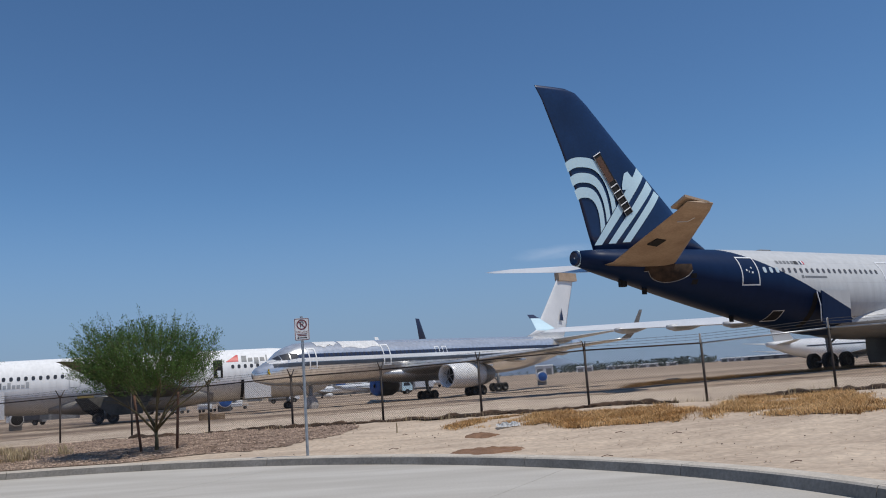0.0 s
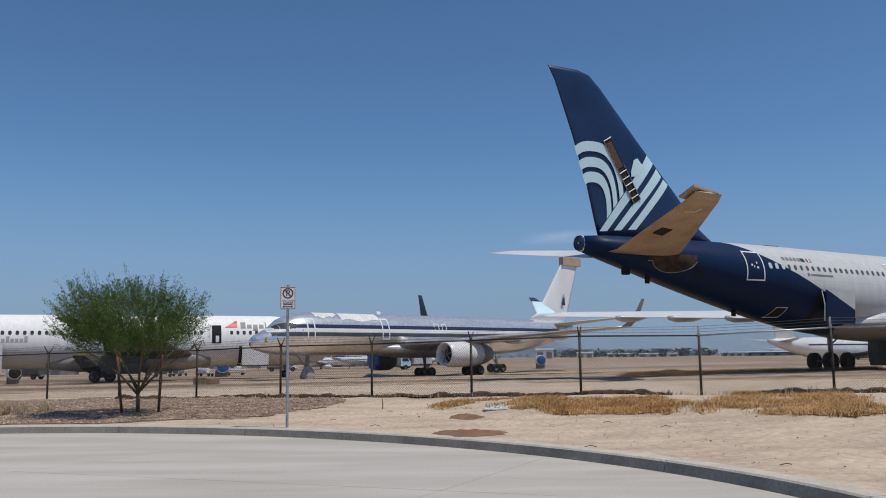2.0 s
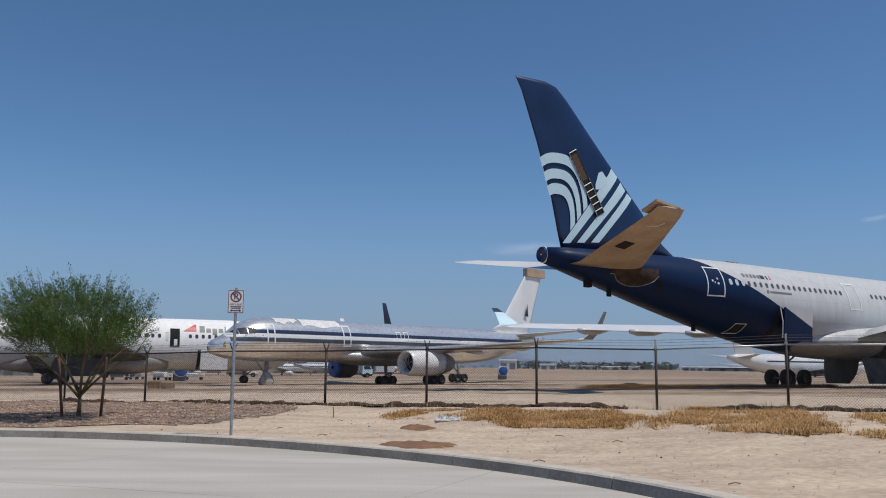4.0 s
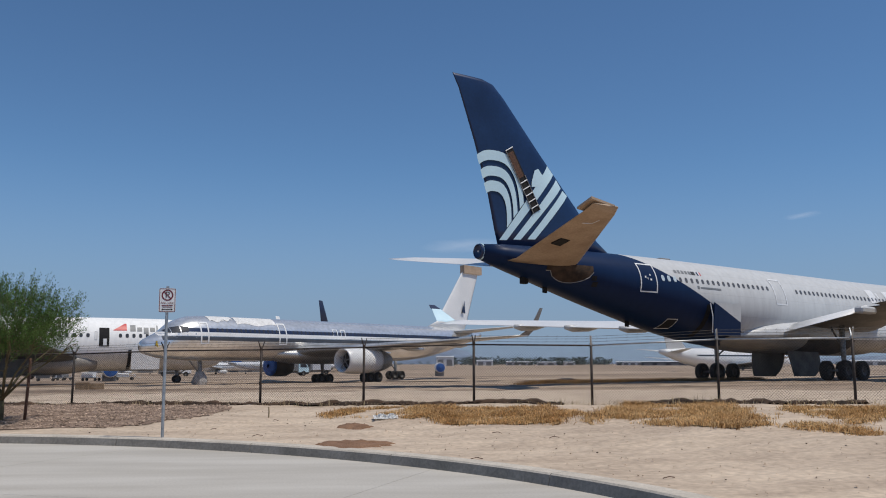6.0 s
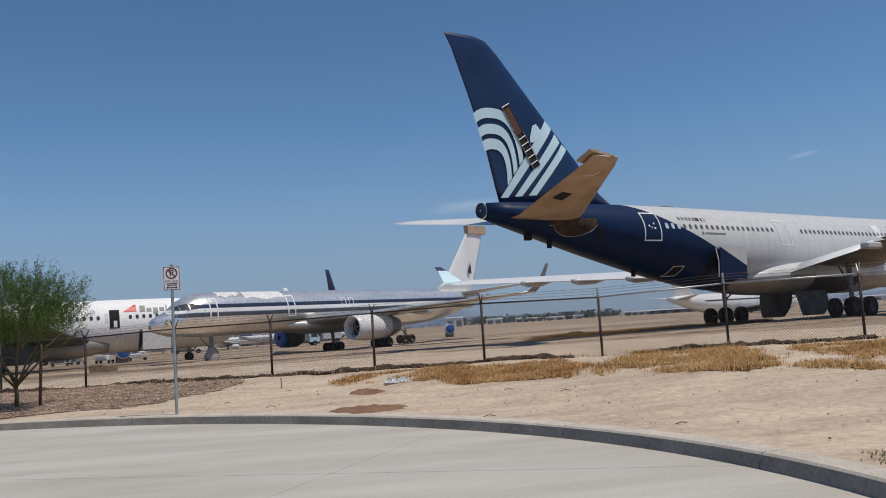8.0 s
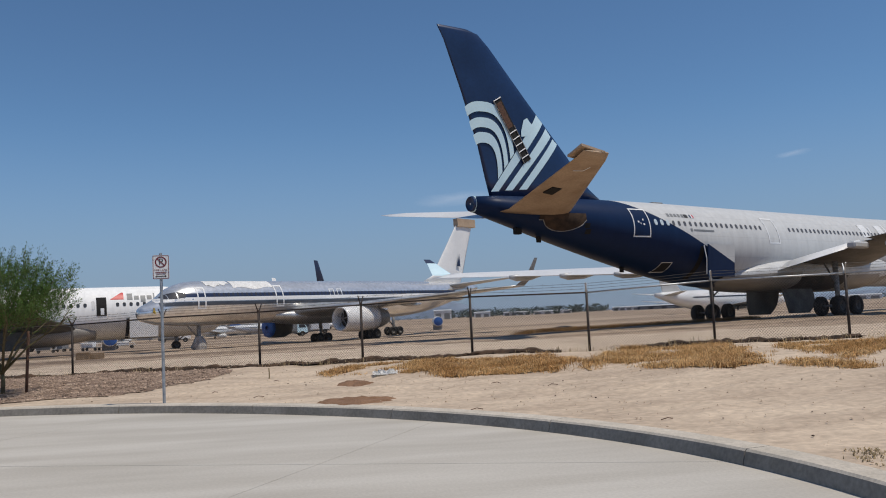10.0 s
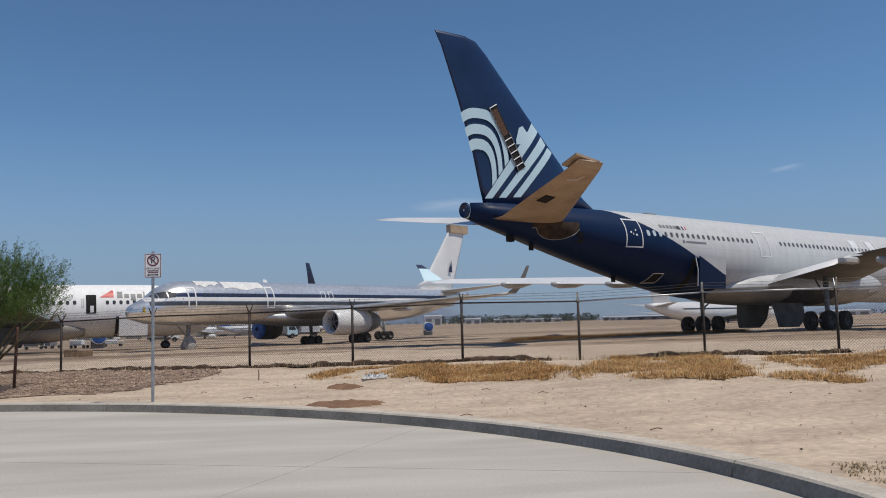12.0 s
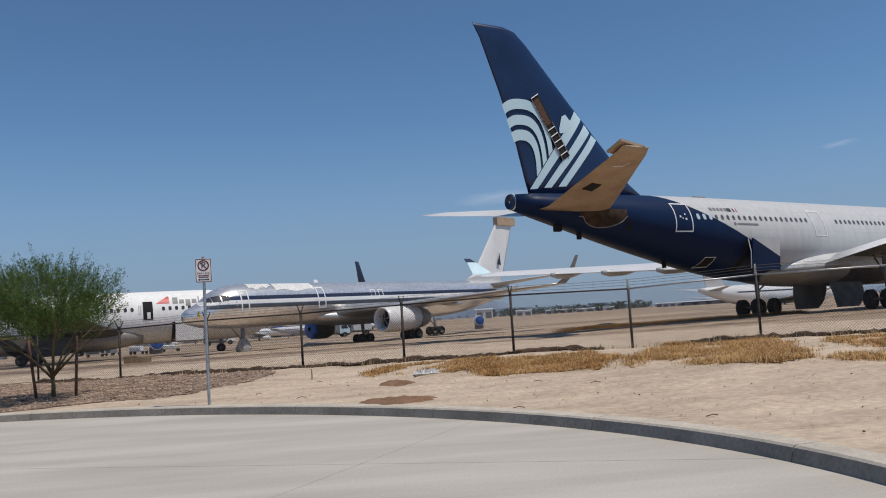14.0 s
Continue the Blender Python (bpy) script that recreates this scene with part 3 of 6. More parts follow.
        tube(bm, [slot_at(u, -0.3, 0.07), slot_at(u, 0.3, 0.07)], 0.035, 6)
        part("slot_rib", bm, mat, fin)
    verts = [slot_at(u / 40, w + 0.03 * math.sin(u * 2.3 + w * 9), 0.062) for u in range(2, 19) for w in (-0.2, 0.22)]
    mesh_part("torn_skin", verts, [(2 * i, 2 * i + 1, 2 * i + 3, 2 * i + 2) for i in range(16)], STAKE, fin, "rusty brown torn lining of the slot")
    for w, u0 in ((-0.29, 0.45), (0.29, 0.0)):
        bm = bmesh.new()
        tube(bm, [slot_at(u0, w, 0.07), slot_at((1 + u0) / 2, w, 0.07), slot_at(1.0, w, 0.07)], 0.03, 6)
        part("slot_edge", bm, STRUT, fin)
    # tailplanes
    for side in (1, -1):
        secs = [(50.6, 55.7, side * 0.9, 6.55, 0.10), (50.9, 55.6, side * 1.6, 6.62, 0.10), (54.85, 56.95, side * 8.6, 8.1, 0.09), (55.45, 57.2, side * 9.45, 8.28, 0.06)]
        if side < 0:
            secs = [(50.6, 55.7, -0.9, 7.0, 0.08, 0.6), (50.9, 55.6, -1.6, 7.1, 0.08, 0.6), (55.5, 57.1, -8.9, 7.86, 0.06, 0.3), (56.5, 57.2, -9.95, 7.86, 0.05, 0.1)]
        # Starboard tan holds the sand's reflected light, port white its sunlit top
        stab = part("tailplane", wing_mesh(secs), TAN if side > 0 else WHITE, root, "tailplane browned by light off the sand" if side > 0 else "", True)
        if side > 0:
            bm = bmesh.new()
            loft(bm, [[(54.7, 4.3, 7.03), (55.45, 4.4, 7.08), (55.45, 4.4, 7.2), (54.7, 4.3, 7.2)], [(54.75, 5.15, 7.22), (55.45, 5.2, 7.26), (55.45, 5.2, 7.36), (54.75, 5.15, 7.36)]])
            bmesh.ops.recalc_face_normals(bm, faces=bm.faces)
            part("access_hole", bm, DARK, stab, "open dark access hole")
            bm = bmesh.new()
            loft(bm, [[(56.1, 8.3, 8.05), (57.2, 8.3, 8.18), (57.2, 8.3, 8.28), (56.1, 8.3, 8.17)], [(55.7, 9.45, 8.24), (57.3, 9.45, 8.5), (57.3, 9.45, 8.62), (55.7, 9.45, 8.37)]])
            part("elevator_horn", bm, TAN, stab)
        if side > 0:
            bm = bmesh.new()
            tube(bm, [(s, y, 7.79 + (y - 7.6) * 0.211) for s, y in ((55.95, 7.35), (55.35, 7.45), (55.3, 7.95))], 0.022, 6)
            part("panel_bracket", bm, OUTLINE, stab, "pale bracket round a small panel")
    # dark seal fairing under the tailplane root
    bm = bmesh.new()
    rows = []
    for i in range(13):
        s = 49.9 + 3.2 * i / 12
        lo = 6.15 - 0.62 * math.sin(math.pi * min(1, i / 11)) ** 0.6
        rows.append([bm.verts.new(skin(A330_BODY, s, lo + (6.55 - lo) * k / 5, 1, 0.03)[0]) for k in range(6)])
    for p, q in zip(rows, rows[1:]):
        for k in range(5):
            bm.faces.new((p[k], p[k + 1], q[k + 1], q[k]))
    part("tailplane_seal", bm, CLOD, root, "dark worn plate under the tailplane root", True)
    bm = bmesh.new()
    tube(bm, [skin(A330_BODY, 49.9 + 3.2 * i / 12, 6.15 - 0.62 * math.sin(math.pi * min(1, i / 11)) ** 0.6, 1, 0.03)[0] for i in range(13)], 0.03, 6)
    part("seal_rim", bm, STRUT, root)
    # vents and drain masts under the tail
    bm = bmesh.new()
    box(bm, 53.5, -0.15, 5.4, 53.95, 0.2, 5.95, 0.04)
    part("tail_skid", bm, DARK, root)
    for s, w in ((51.9, 0.12), (44.9, 0.1)):
        bm = bmesh.new()
        t, bt, hw = body_at(A330_BODY, s)
        box(bm, s, -0.06, bt - 0.3, s + 0.35, 0.06, bt + 0.1, 0.03)
        part("drain_mast", bm, DARK, root)
    for s, z in ((49.6, 5.7), (49.45, 5.35)):
        decal("vent", A330_BODY, 1, (s, s + 0.38, const(z), const(z + 0.28)), DARK, root, 0.02, grid=2)
    # doors
    door_outline(A330_BODY, 1, 44.85, 46.25, 5.2, 7.05, root, OUTLINE, 0.08)
    door_outline(A330_BODY, 1, 31.7, 33.0, 5.05, 6.95, root, OUTLINE, 0.1)
    for s, z, w in ((45.75, 6.1, 0.12), (45.35, 6.25, 0.09), (45.3, 5.95, 0.14), (45.6, 6.0, 0.06)):
        decal("door_marking", A330_BODY, 1, (s, s + w, const(z), const(z + 0.12)), OUTLINE, root, 0.016, grid=2)
    door_outline(A330_BODY, 1, 42.38, 43.2, 3.12, 3.7, root, OUTLINE, 0.035, name="bulk_hatch")
    decal("bulk_hatch_opening", A330_BODY, 1, (42.42, 43.16, const(3.16), const(3.66)), DARK, root, 0.012, grid=3)
    # cargo door, ajar
    bm = bmesh.new()
    loft(bm, [[(s, y, z) for s, z in ((37.3, 2.7), (40.05, 2.7), (40.05, 4.82), (37.3, 4.82))] for y in (2.98, 3.06)])
    for v in bm.verts:
        v.co.y += 0.10 * math.sin((v.co.z - 2.75) / 2.07 * math.pi) - 0.18 * (v.co.z < 3)
    bmesh.ops.recalc_face_normals(bm, faces=bm.faces)
    part("cargo_door", bm, LIVERY, root, "partly open cargo door")
    decal("cargo_gap", A330_BODY, 1, (40.0, 40.4, const(2.7), const(4.7)), DARK, root, 0.02, grid=3)
    decal("cargo_gap", A330_BODY, 1, (37.08, 37.26, const(2.7), const(4.3)), DARK, root, 0.02, grid=3)
    bm = bmesh.new()
    tube(bm, [(40.25, 2.86, 4.78), (40.22, 2.98, 3.9), (40.15, 2.84, 2.85)], 0.035, 6)
    part("cargo_frame", bm, OUTLINE, root, "white edge of the cargo doorway")
    for z in (3.0, 3.45, 3.9):
        bm = bmesh.new()
        tube(bm, [skin(A330_BODY, 37.2, z, 1, 0.02)[0], skin(A330_BODY, 37.3, z + 0.05, 1, 0.3)[0]], 0.045, 6)
        part("cargo_latch", bm, DARK, root)
    # windows
    pane, blank = window_mesh(0.25, 0.36), window_mesh(0.30, 0.42)
    s = 44.3
    while s > 33.3:
        put_window(blank if s > 43.0 else pane, WINDOWRIM if s > 43.0 else SHADEDPANE, A330_BODY, 1, s, 6.18, root)
        s -= 0.533
    s = 30.2
    while s > 9:
        put_window(pane, SHADEDPANE, A330_BODY, 1, s, 6.15, root)
        s -= 0.533
    # small markings: bars in place of the registration and type, two flags
    for k in range(5):
        decal("registration_bar", A330_BODY, 1, (43.0 - 0.34 * k - 0.22, 43.0 - 0.34 * k, const(6.62), const(6.84)), LETTERGREY, root, 0.012, grid=2)
    decal("flag", A330_BODY, 1, (41.0, 41.36, const(6.6), const(6.84)), SIGNBLACK, root, 0.012, grid=2)
    for k, m in enumerate((NAVY, OUTLINE, LOGORED)):
        decal("flag_band", A330_BODY, 1, (40.8 - 0.13 * k - 0.12, 40.8 - 0.13 * k, const(6.6), const(6.84)), m, root, 0.012, grid=1)
    decal("type_roundel", A330_BODY, 1, (41.05, 41.25, const(5.66), const(5.86)), LETTERGREY, root, 0.012, grid=2)
    decal("type_bar", A330_BODY, 1, (38.9, 40.95, const(5.69), const(5.81)), LETTERGREY, root, 0.012, grid=4)
    for k, (w, z0, z1) in enumerate(((1.0, 5.85, 6.95), (0.25, 5.85, 6.75), (0.9, 5.85, 6.95), (0.2, 5.7, 7.1))):
        decal("letter_bar", A330_BODY, 1, (20.4 - 1.25 * k - w, 20.4 - 1.25 * k, const(z0), const(z1)), OUTLINE, root, 0.016, grid=3)
    bm = bmesh.new()
    box(bm, 40.9, -0.25, 7.82, 41.9, 0.25, 7.95, 0.05)
    part("antenna_fairing", bm, STRUT, root)
    # wing-body fairing and wings
    bm = bmesh.new()
    loft(bm, [ring(s, t, b, h, 32, 2.4) for s, t, b, h in dense([(15.5, 4.6, 2.6, 2.3), (19, 4.9, 1.9, 3.0), (24, 4.7, 1.75, 3.25), (30, 4.4, 1.75, 3.25), (34, 3.9, 1.9, 2.9), (37.2, 3.2, 2.3, 1.6)])])
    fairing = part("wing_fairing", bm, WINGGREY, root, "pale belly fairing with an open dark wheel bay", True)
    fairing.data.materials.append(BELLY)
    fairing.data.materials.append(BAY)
    # Below z 2.9: the open bay, and dusty belly faces darkened as shade
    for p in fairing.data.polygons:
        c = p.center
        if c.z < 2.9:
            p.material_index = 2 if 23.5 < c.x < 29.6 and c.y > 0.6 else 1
    for side in (1, -1):
        secs = [(19.5, 31.3, side * 2.4, 3.6, 0.13, 0.35), (20.6, 31.6, side * 3.4, 3.65, 0.13, 0.3), (25.6, 32.6, side * 9.6, 4.55, 0.115, 0.1), (38.2, 41.0, side * 28.2, 5.45, 0.10, 0.05), (38.9, 41.3, side * 29.0, 5.55, 0.09, 0.0)]
        if side > 0:
            secs = [(19.5, 30.8, 2.4, 4.0, 0.12, 0.25), (20.6, 30.8, 3.4, 4.05, 0.12, 0.2), (24.5, 31.0, 8.2, 4.72, 0.11, 0.1), (25.4, 31.1, 9.3, 4.78, 0.11, 0.1), (25.6, 32.6, 9.6, 4.78, 0.105, 0.1), (38.2, 41.0, 28.2, 5.45, 0.10, 0.05), (38.9, 41.3, 29.0, 5.55, 0.09, 0.0)]
        else:
            secs = secs[:2] + [(25.6, 32.6, -9.6, 4.5, 0.11, 0.55), (37.5, 40.3, -27.0, 5.42, 0.08, 0.45), (38.3, 40.7, -27.8, 5.45, 0.07, 0.4)]
        # Port wing is whiter: its sunlit upper side put into the colour
        wing = part("wing", wing_mesh(secs), WINGGREY if side > 0 else WHITE, root, "pale grey swept wing", True)
        if side > 0:
            # Underside shade of wing and flap is painted on by face normal
            shade_below(wing, UNDERSHADE)
            # drooped inboard flap and its end fairing
            bm = wing_mesh([(30.5, 32.75, 2.9, 3.86, 0.12, 0.78), (30.7, 32.75, 8.1, 4.72, 0.12, 0.66)])
            flap = part("flap", bm, WHITE, wing, "pale drooped inboard flap", True)
            shade_below(flap, UNDERSHADE)
            bm = bmesh.new()
            box(bm, 30.9, 8.25, 4.12, 32.7, 8.85, 4.56, 0.1)
            part("flap_end_fairing", bm, WINGGREY, wing)
        bm = bmesh.new()
        loft(bm, [[(39.0, side * 29.0, 5.45), (41.3, side * 29.0, 5.5), (41.3, side * 29.06, 5.6), (39.0, side * 29.06, 5.6)], [(40.2, side * 30.0, 6.75), (41.2, side * 30.0, 6.75), (41.2, side * 30.05, 6.77), (40.2, side * 30.05, 6.77)]])
        bmesh.ops.recalc_face_normals(bm, faces=bm.faces)
        for v in bm.verts:
            v.co += Vector((-0.3, 1.2, -0.22)) if side < 0 else Vector((0, 0, 0))
        wl = part("winglet", bm, PALEBLUE, wing, "pale blue winglet with a navy tip")
        bm = bmesh.new()
        loft(bm, [[(40.15, side * 29.98, 6.72), (41.25, side * 29.98, 6.72), (41.25, side * 30.08, 6.74), (40.15, side * 30.08, 6.74)], [(40.7, side * 30.2, 7.1), (41.4, side * 30.2, 7.1), (41.4, side * 30.24, 7.12), (40.7, side * 30.24, 7.12)]])
        bmesh.ops.recalc_face_normals(bm, faces=bm.faces)
        for v in bm.verts:
            v.co += Vector((-0.3, 1.2, -0.22)) if side < 0 else Vector((0, 0, 0))
        part("winglet_tip", bm, NAVY, wl)
        for lat, ln in ((11.5, 5.0), (16.0, 4.6), (20.5, 4.0)):
            u = (lat - 3.4) / 25
            zt = 4.15 + (5.4 - 4.15) * u - 0.25
            st = 31.9 + max(0, lat - 9.6) * 0.452
            bm = bmesh.new()
            loft(bm, [ring(s, t, b, h, 14) for s, t, b, h in ((st - ln * 0.75, zt, zt - 0.1, 0.06), (st - ln * 0.4, zt + 0.05, zt - 0.5, 0.26), (st, zt + 0.05, zt - 0.6, 0.28), (st + ln * 0.2, zt - 0.05, zt - 0.4, 0.12))])
            for v in bm.verts:
                v.co.y += side * lat
            part("flap_fairing", bm, WINGGREY, wing, smooth=True)
    # undercarriage and hanging gear doors
    for side in (1, -1):
        gear(root, 29.3, side * 5.34, 0.68, 0.5, 1.4, 1.98, 3.6, low=0.2)
    gear(root, 6.7, 0, 0.52, 0.4, 0.75, 0, 2.5, "nose_gear")
    for y, s0, s1, bow, mat in ((1.6, 26.8, 30.6, 0.5, GEARDOOR), (0.6, 29.1, 32.9, -0.2, DARKBROWN)):
        bm = bmesh.new()
        rings = []
        for k in range(8):
            u = k / 7
            z = 2.4 - 2.3 * u
            yy = y + bow * math.sin(u * 1.6)
            a, b = s0 + 1.1 * u**4, s1 - 0.25 * u**4
            rings.append([(a, yy, z), (b, yy, z), (b, yy + 0.1, z), (a, yy + 0.1, z)])
        loft(bm, rings)
        bmesh.ops.recalc_face_normals(bm, faces=bm.faces)
        part("gear_door", bm, mat, root, "hanging dark undercarriage door")
    place(root, 31.06, 62.53, 60.84, -0.85, -0.87, 0.45, 29.3)
    return root


widebody()

NARROW_BODY = dense([(0, 3.9, 3.05, 0.42), (0.25, 4.1, 2.85, 0.66), (1.6, 4.75, 2.5, 1.28), (2.6, 5.55, 2.4, 1.6), (4.2, 6.15, 2.28, 1.84), (6.5, 6.27, 2.26, 1.88), (20, 6.27, 2.26, 1.88), (31, 6.27, 2.26, 1.88), (35, 6.25, 2.55, 1.84),
                     (39, 6.2, 3.25, 1.6), (43, 6.05, 4.25, 1.1), (46.2, 5.75, 5.1, 0.45)], 0.8)


def polished_jet():
    """The bare-metal narrow-body airliner, seen from its port side."""
    root = tagged(new("airliner"), "polished bare-metal narrow-body airliner with dark blue stripes", "airliner")
    B = NARROW_BODY
    bm = bmesh.new()
    loft(bm, [ring(*s) for s in B])
    part("fuselage", bm, SILVER, root, smooth=True)
    decal("blue_band", B, -1, (3.6, 40.5, const(4.72), lambda u: 5.05 - 0.1 * max(0, u - 0.85)), STRIPEBLUE, root, 0.01, "dark blue cheat line", 60)
    decal("white_band", B, -1, (1.2, 40.5, const(4.36), const(4.7)), WHITE, root, 0.01, "", 60)
    decal("lower_band", B, -1, (1.4, 39.0, const(3.98), const(4.32)), SLATE, root, 0.01, "dark slate cheat line", 60)
    for s0, s1, z0 in ((8.7, 13.2, 5.5), (7.1, 8.4, 5.85), (5.9, 7.4, 5.7)):
        decal("film_patch", B, -1, (s0, s1, lambda u, z0=z0: z0 + 0.1 * math.sin(9 * u), const(6.2)), FILM, root, 0.012 + 0.01 * (z0 > 5.65), "white protective film on the crown", 24)
    # cockpit windows
    for s0, s1, a, b, c, d in ((1.75, 2.15, 4.62, 4.62, 4.85, 5.05), (2.2, 2.85, 4.6, 4.6, 5.08, 5.2), (2.95, 3.6, 4.62, 4.72, 5.2, 5.12)):
        decal("cockpit_window", B, -1, (s0, s1, lambda u, a=a, b=b: a + (b - a) * u, lambda u, c=c, d=d: c + (d - c) * u), DULLGLASS, root, 0.016, grid=3)
    for s0, s1, z0, z1 in ((4.65, 5.5, 3.68, 5.6), (13.25, 14.2, 3.7, 5.75)):
        door_outline(B, -1, s0, s1, z0, z1, root, OUTLINE, 0.13)
    door_outline(B, -1, 20.15, 20.8, 4.55, 5.35, root, OUTLINE, 0.08, name="overwing_exit")
    door_outline(B, -1, 21.2, 21.85, 4.55, 5.35, root, OUTLINE, 0.08, name="overwing_exit")
    pane = window_mesh(0.24, 0.34)
    s = 6.4
    while s < 38:
        if not (13.2 < s < 14.6):
            put_window(pane, DULLGLASS, B, -1, s, 4.92, root)
        s += 0.508
    bm = bmesh.new()
    tube(bm, [(0.9, -1.0, 3.85), (0.8, -1.15, 3.6), (0.9, -1.2, 3.4)], [0.09, 0.12, 0.06], 8)
    part("probe_cover", bm, YELLOW, root, "yellow probe cover")
    # fin
    bm = fin_mesh([(36.2, 43.4, 6.1, 0.05), (38.2, 43.9, 6.9, 0.085), (40.7, 45.1, 10.0, 0.09), (43.1, 46.35, 13.0, 0.08), (43.9, 46.6, 13.8, 0.05)])
    fin = part("fin", bm, WHITE, root, "dirty white fin with painted-out emblem", True)
    verts, faces = [], []
    for k in range(5):
        z = 13.0 + 1.0 * k / 4
        verts += [(43.3, -0.34, z), (46.9, -0.26, z), (46.9, 0.26, z), (43.3, 0.34, z)]
    for k in range(4):
        for j in range(4):
            faces.append((4 * k + j, 4 * k + (j + 1) % 4, 4 * k + 4 + (j + 1) % 4, 4 * k + 4 + j))
    faces += [(0, 1, 2, 3), (16, 19, 18, 17)]
    mesh_part("fin_cap", verts, faces, TAN, fin, "brown cover over the fin tip")
    mesh_part("fin_emblem", [(42.6, -0.33, 8.1), (43.3, -0.3, 8.0), (43.2, -0.3, 9.6), (42.95, -0.32, 8.9)], [(0, 1, 2, 3)], STRIPEBLUE, fin)
    for side in (1, -1):
        secs = [(39.6, 43.8, side * 0.8, 5.3, 0.1), (41.6, 44.2, side * 3.6, 5.55, 0.08)] if side > 0 else [(39.6, 43.8, side * 0.8, 5.6, 0.1), (43.6, 45.4, side * 7.0, 6.05, 0.08)]
        part("tailplane", wing_mesh(secs), PALEBLUE if side > 0 else WINGGREY, root, "", True)
    # belly fairing, wings, engines
    bm = bmesh.new()
    loft(bm, [ring(s, t, b, h, 28, 2.4) for s, t, b, h in dense([(13.5, 3.4, 2.4, 1.4), (16.5, 3.5, 2.02, 2.05), (22, 3.4, 1.95, 2.15), (26, 3.2, 2.1, 1.9), (28.5, 2.9, 2.3, 1.0)])])
    part("wing_fairing", bm, SILVERDULL, root, smooth=True)
    for side in (1, -1):
        secs = [(15.4, 24.0, side * 1.7, 3.05, 0.13, 0.2), (19.0, 25.0, side * 6.6, 3.4, 0.11, 0.15), (28.6, 30.4, side * 17.8, 4.1, 0.1, 0.05), (29.2, 30.5, side * 18.4, 4.15, 0.09, 0.0)]
        wing = part("wing", wing_mesh(secs), SILVERDULL, root, "dull aluminium wing with a dusty underside", True)
        bm = bmesh.new()
        loft(bm, [[(29.1, side * 18.35, 4.1), (30.5, side * 18.35, 4.12), (30.5, side * 18.42, 4.24), (29.1, side * 18.42, 4.22)], [(30.0, side * 18.9, 4.85), (31.0, side * 18.9, 4.85), (31.0, side * 18.94, 4.9), (30.0, side * 18.94, 4.9)], [(31.2, side * 19.3, 6.78), (31.7, side * 19.3, 6.78), (31.7, side * 19.33, 6.8), (31.2, side * 19.33, 6.8)]])
        bmesh.ops.recalc_face_normals(bm, faces=bm.faces)
        part("winglet", bm, STRUT, wing)
        for lat in (4.2, 8.2, 12.2):
            st, zt = 25.0 + (lat - 6.6) * 0.47 * (lat > 6.6), 3.25 + (lat - 6.6) * 0.06
            bm = bmesh.new()
            loft(bm, [ring(s, t, b, h, 12) for s, t, b, h in ((st - 2.8, zt, zt - 0.1, 0.05), (st - 1.4, zt, zt - 0.35, 0.18), (st, zt, zt - 0.42, 0.2), (st + 0.9, zt - 0.05, zt - 0.25, 0.08))])
            for v in bm.verts:
                v.co.y += side * lat
            part("flap_fairing", bm, SILVERDULL, wing, smooth=True)
        bm = bmesh.new()
        ex, ez, ek = (16.9, 2.1, 0.86) if side < 0 else (18.8, 1.95, 0.78)
        prof = [(0.95, 0.98), (0.35, 1.06), (0.1, 1.16), (0.0, 1.24), (0.12, 1.33), (0.7, 1.42), (2.0, 1.46), (3.6, 1.38), (4.6, 1.25)]
        lathe(bm, [(a, r * ek) for a, r in (prof if side < 0 else prof[:6] + [(2.0, 1.40), (2.6, 1.1)])], ex, side * 6.5, ez, 36)
        # Starboard cowl coloured dark for the shadow it stands in
        eng = part("engine", bm, WHITE if side < 0 else DARKBROWN, root, "white engine cowl" if side < 0 else "dark brown shadowed front cowl of a stripped engine", True)
        if side < 0:
            bm = bmesh.new()
            lathe(bm, [(4.5, 1.17), (5.0, 1.05), (5.7, 0.87), (6.2, 0.65)], ex, side * 6.5, ez, 30)
            part("exhaust_nozzle", bm, STRUT, eng, "dark exhaust nozzle", True)
        bm = bmesh.new()
        m = lathe(bm, [(0.95, 1.0 * ek), (1.0, 0.3 * ek), (0.6, 0.05)], ex, side * 6.5, ez, 28)
        part("fan_disc", bm, DARK if side < 0 else BRIGHTBLUE, eng)
        if side < 0:
            for k in range(5):
                a = k * math.tau / 5 + 0.4
                bm = bmesh.new()
                tube(bm, [(17.3, side * 6.5, ez), (17.4, side * 6.5 + 0.9 * math.cos(a), ez + 0.9 * math.sin(a))], 0.05, 6)
                part("fan_strut", bm, STRUT, eng)
        else:
            bm = bmesh.new()
            m = lathe(bm, [(0.1, 1.36 * ek), (-0.1, 1.3 * ek), (-0.22, 0.9 * ek), (-0.25, 0.2)], ex, side * 6.5, ez, 28)
            bm.faces.new(m[3])
            part("intake_cover", bm, BRIGHTBLUE, eng, "bright blue intake cover", True)
        bm = bmesh.new()
        loft(bm, [[(17.2, side * 6.5 - 0.2, 3.1), (21.4, side * 6.5 - 0.2, 2.9), (21.4, side * 6.5 + 0.2, 2.9), (17.2, side * 6.5 + 0.2, 3.1)], [(19.2, side * 6.5 - 0.2, 3.5), (22.5, side * 6.5 - 0.2, 3.4), (22.5, side * 6.5 + 0.2, 3.4), (19.2, side * 6.5 + 0.2, 3.5)]])
        bmesh.ops.recalc_face_normals(bm, faces=bm.faces)
        part("engine_pylon", bm, SILVERDULL, eng)
        gear(root, 23.6, side * 3.66, 0.51, 0.4, 0.86, 1.14, 3.0)
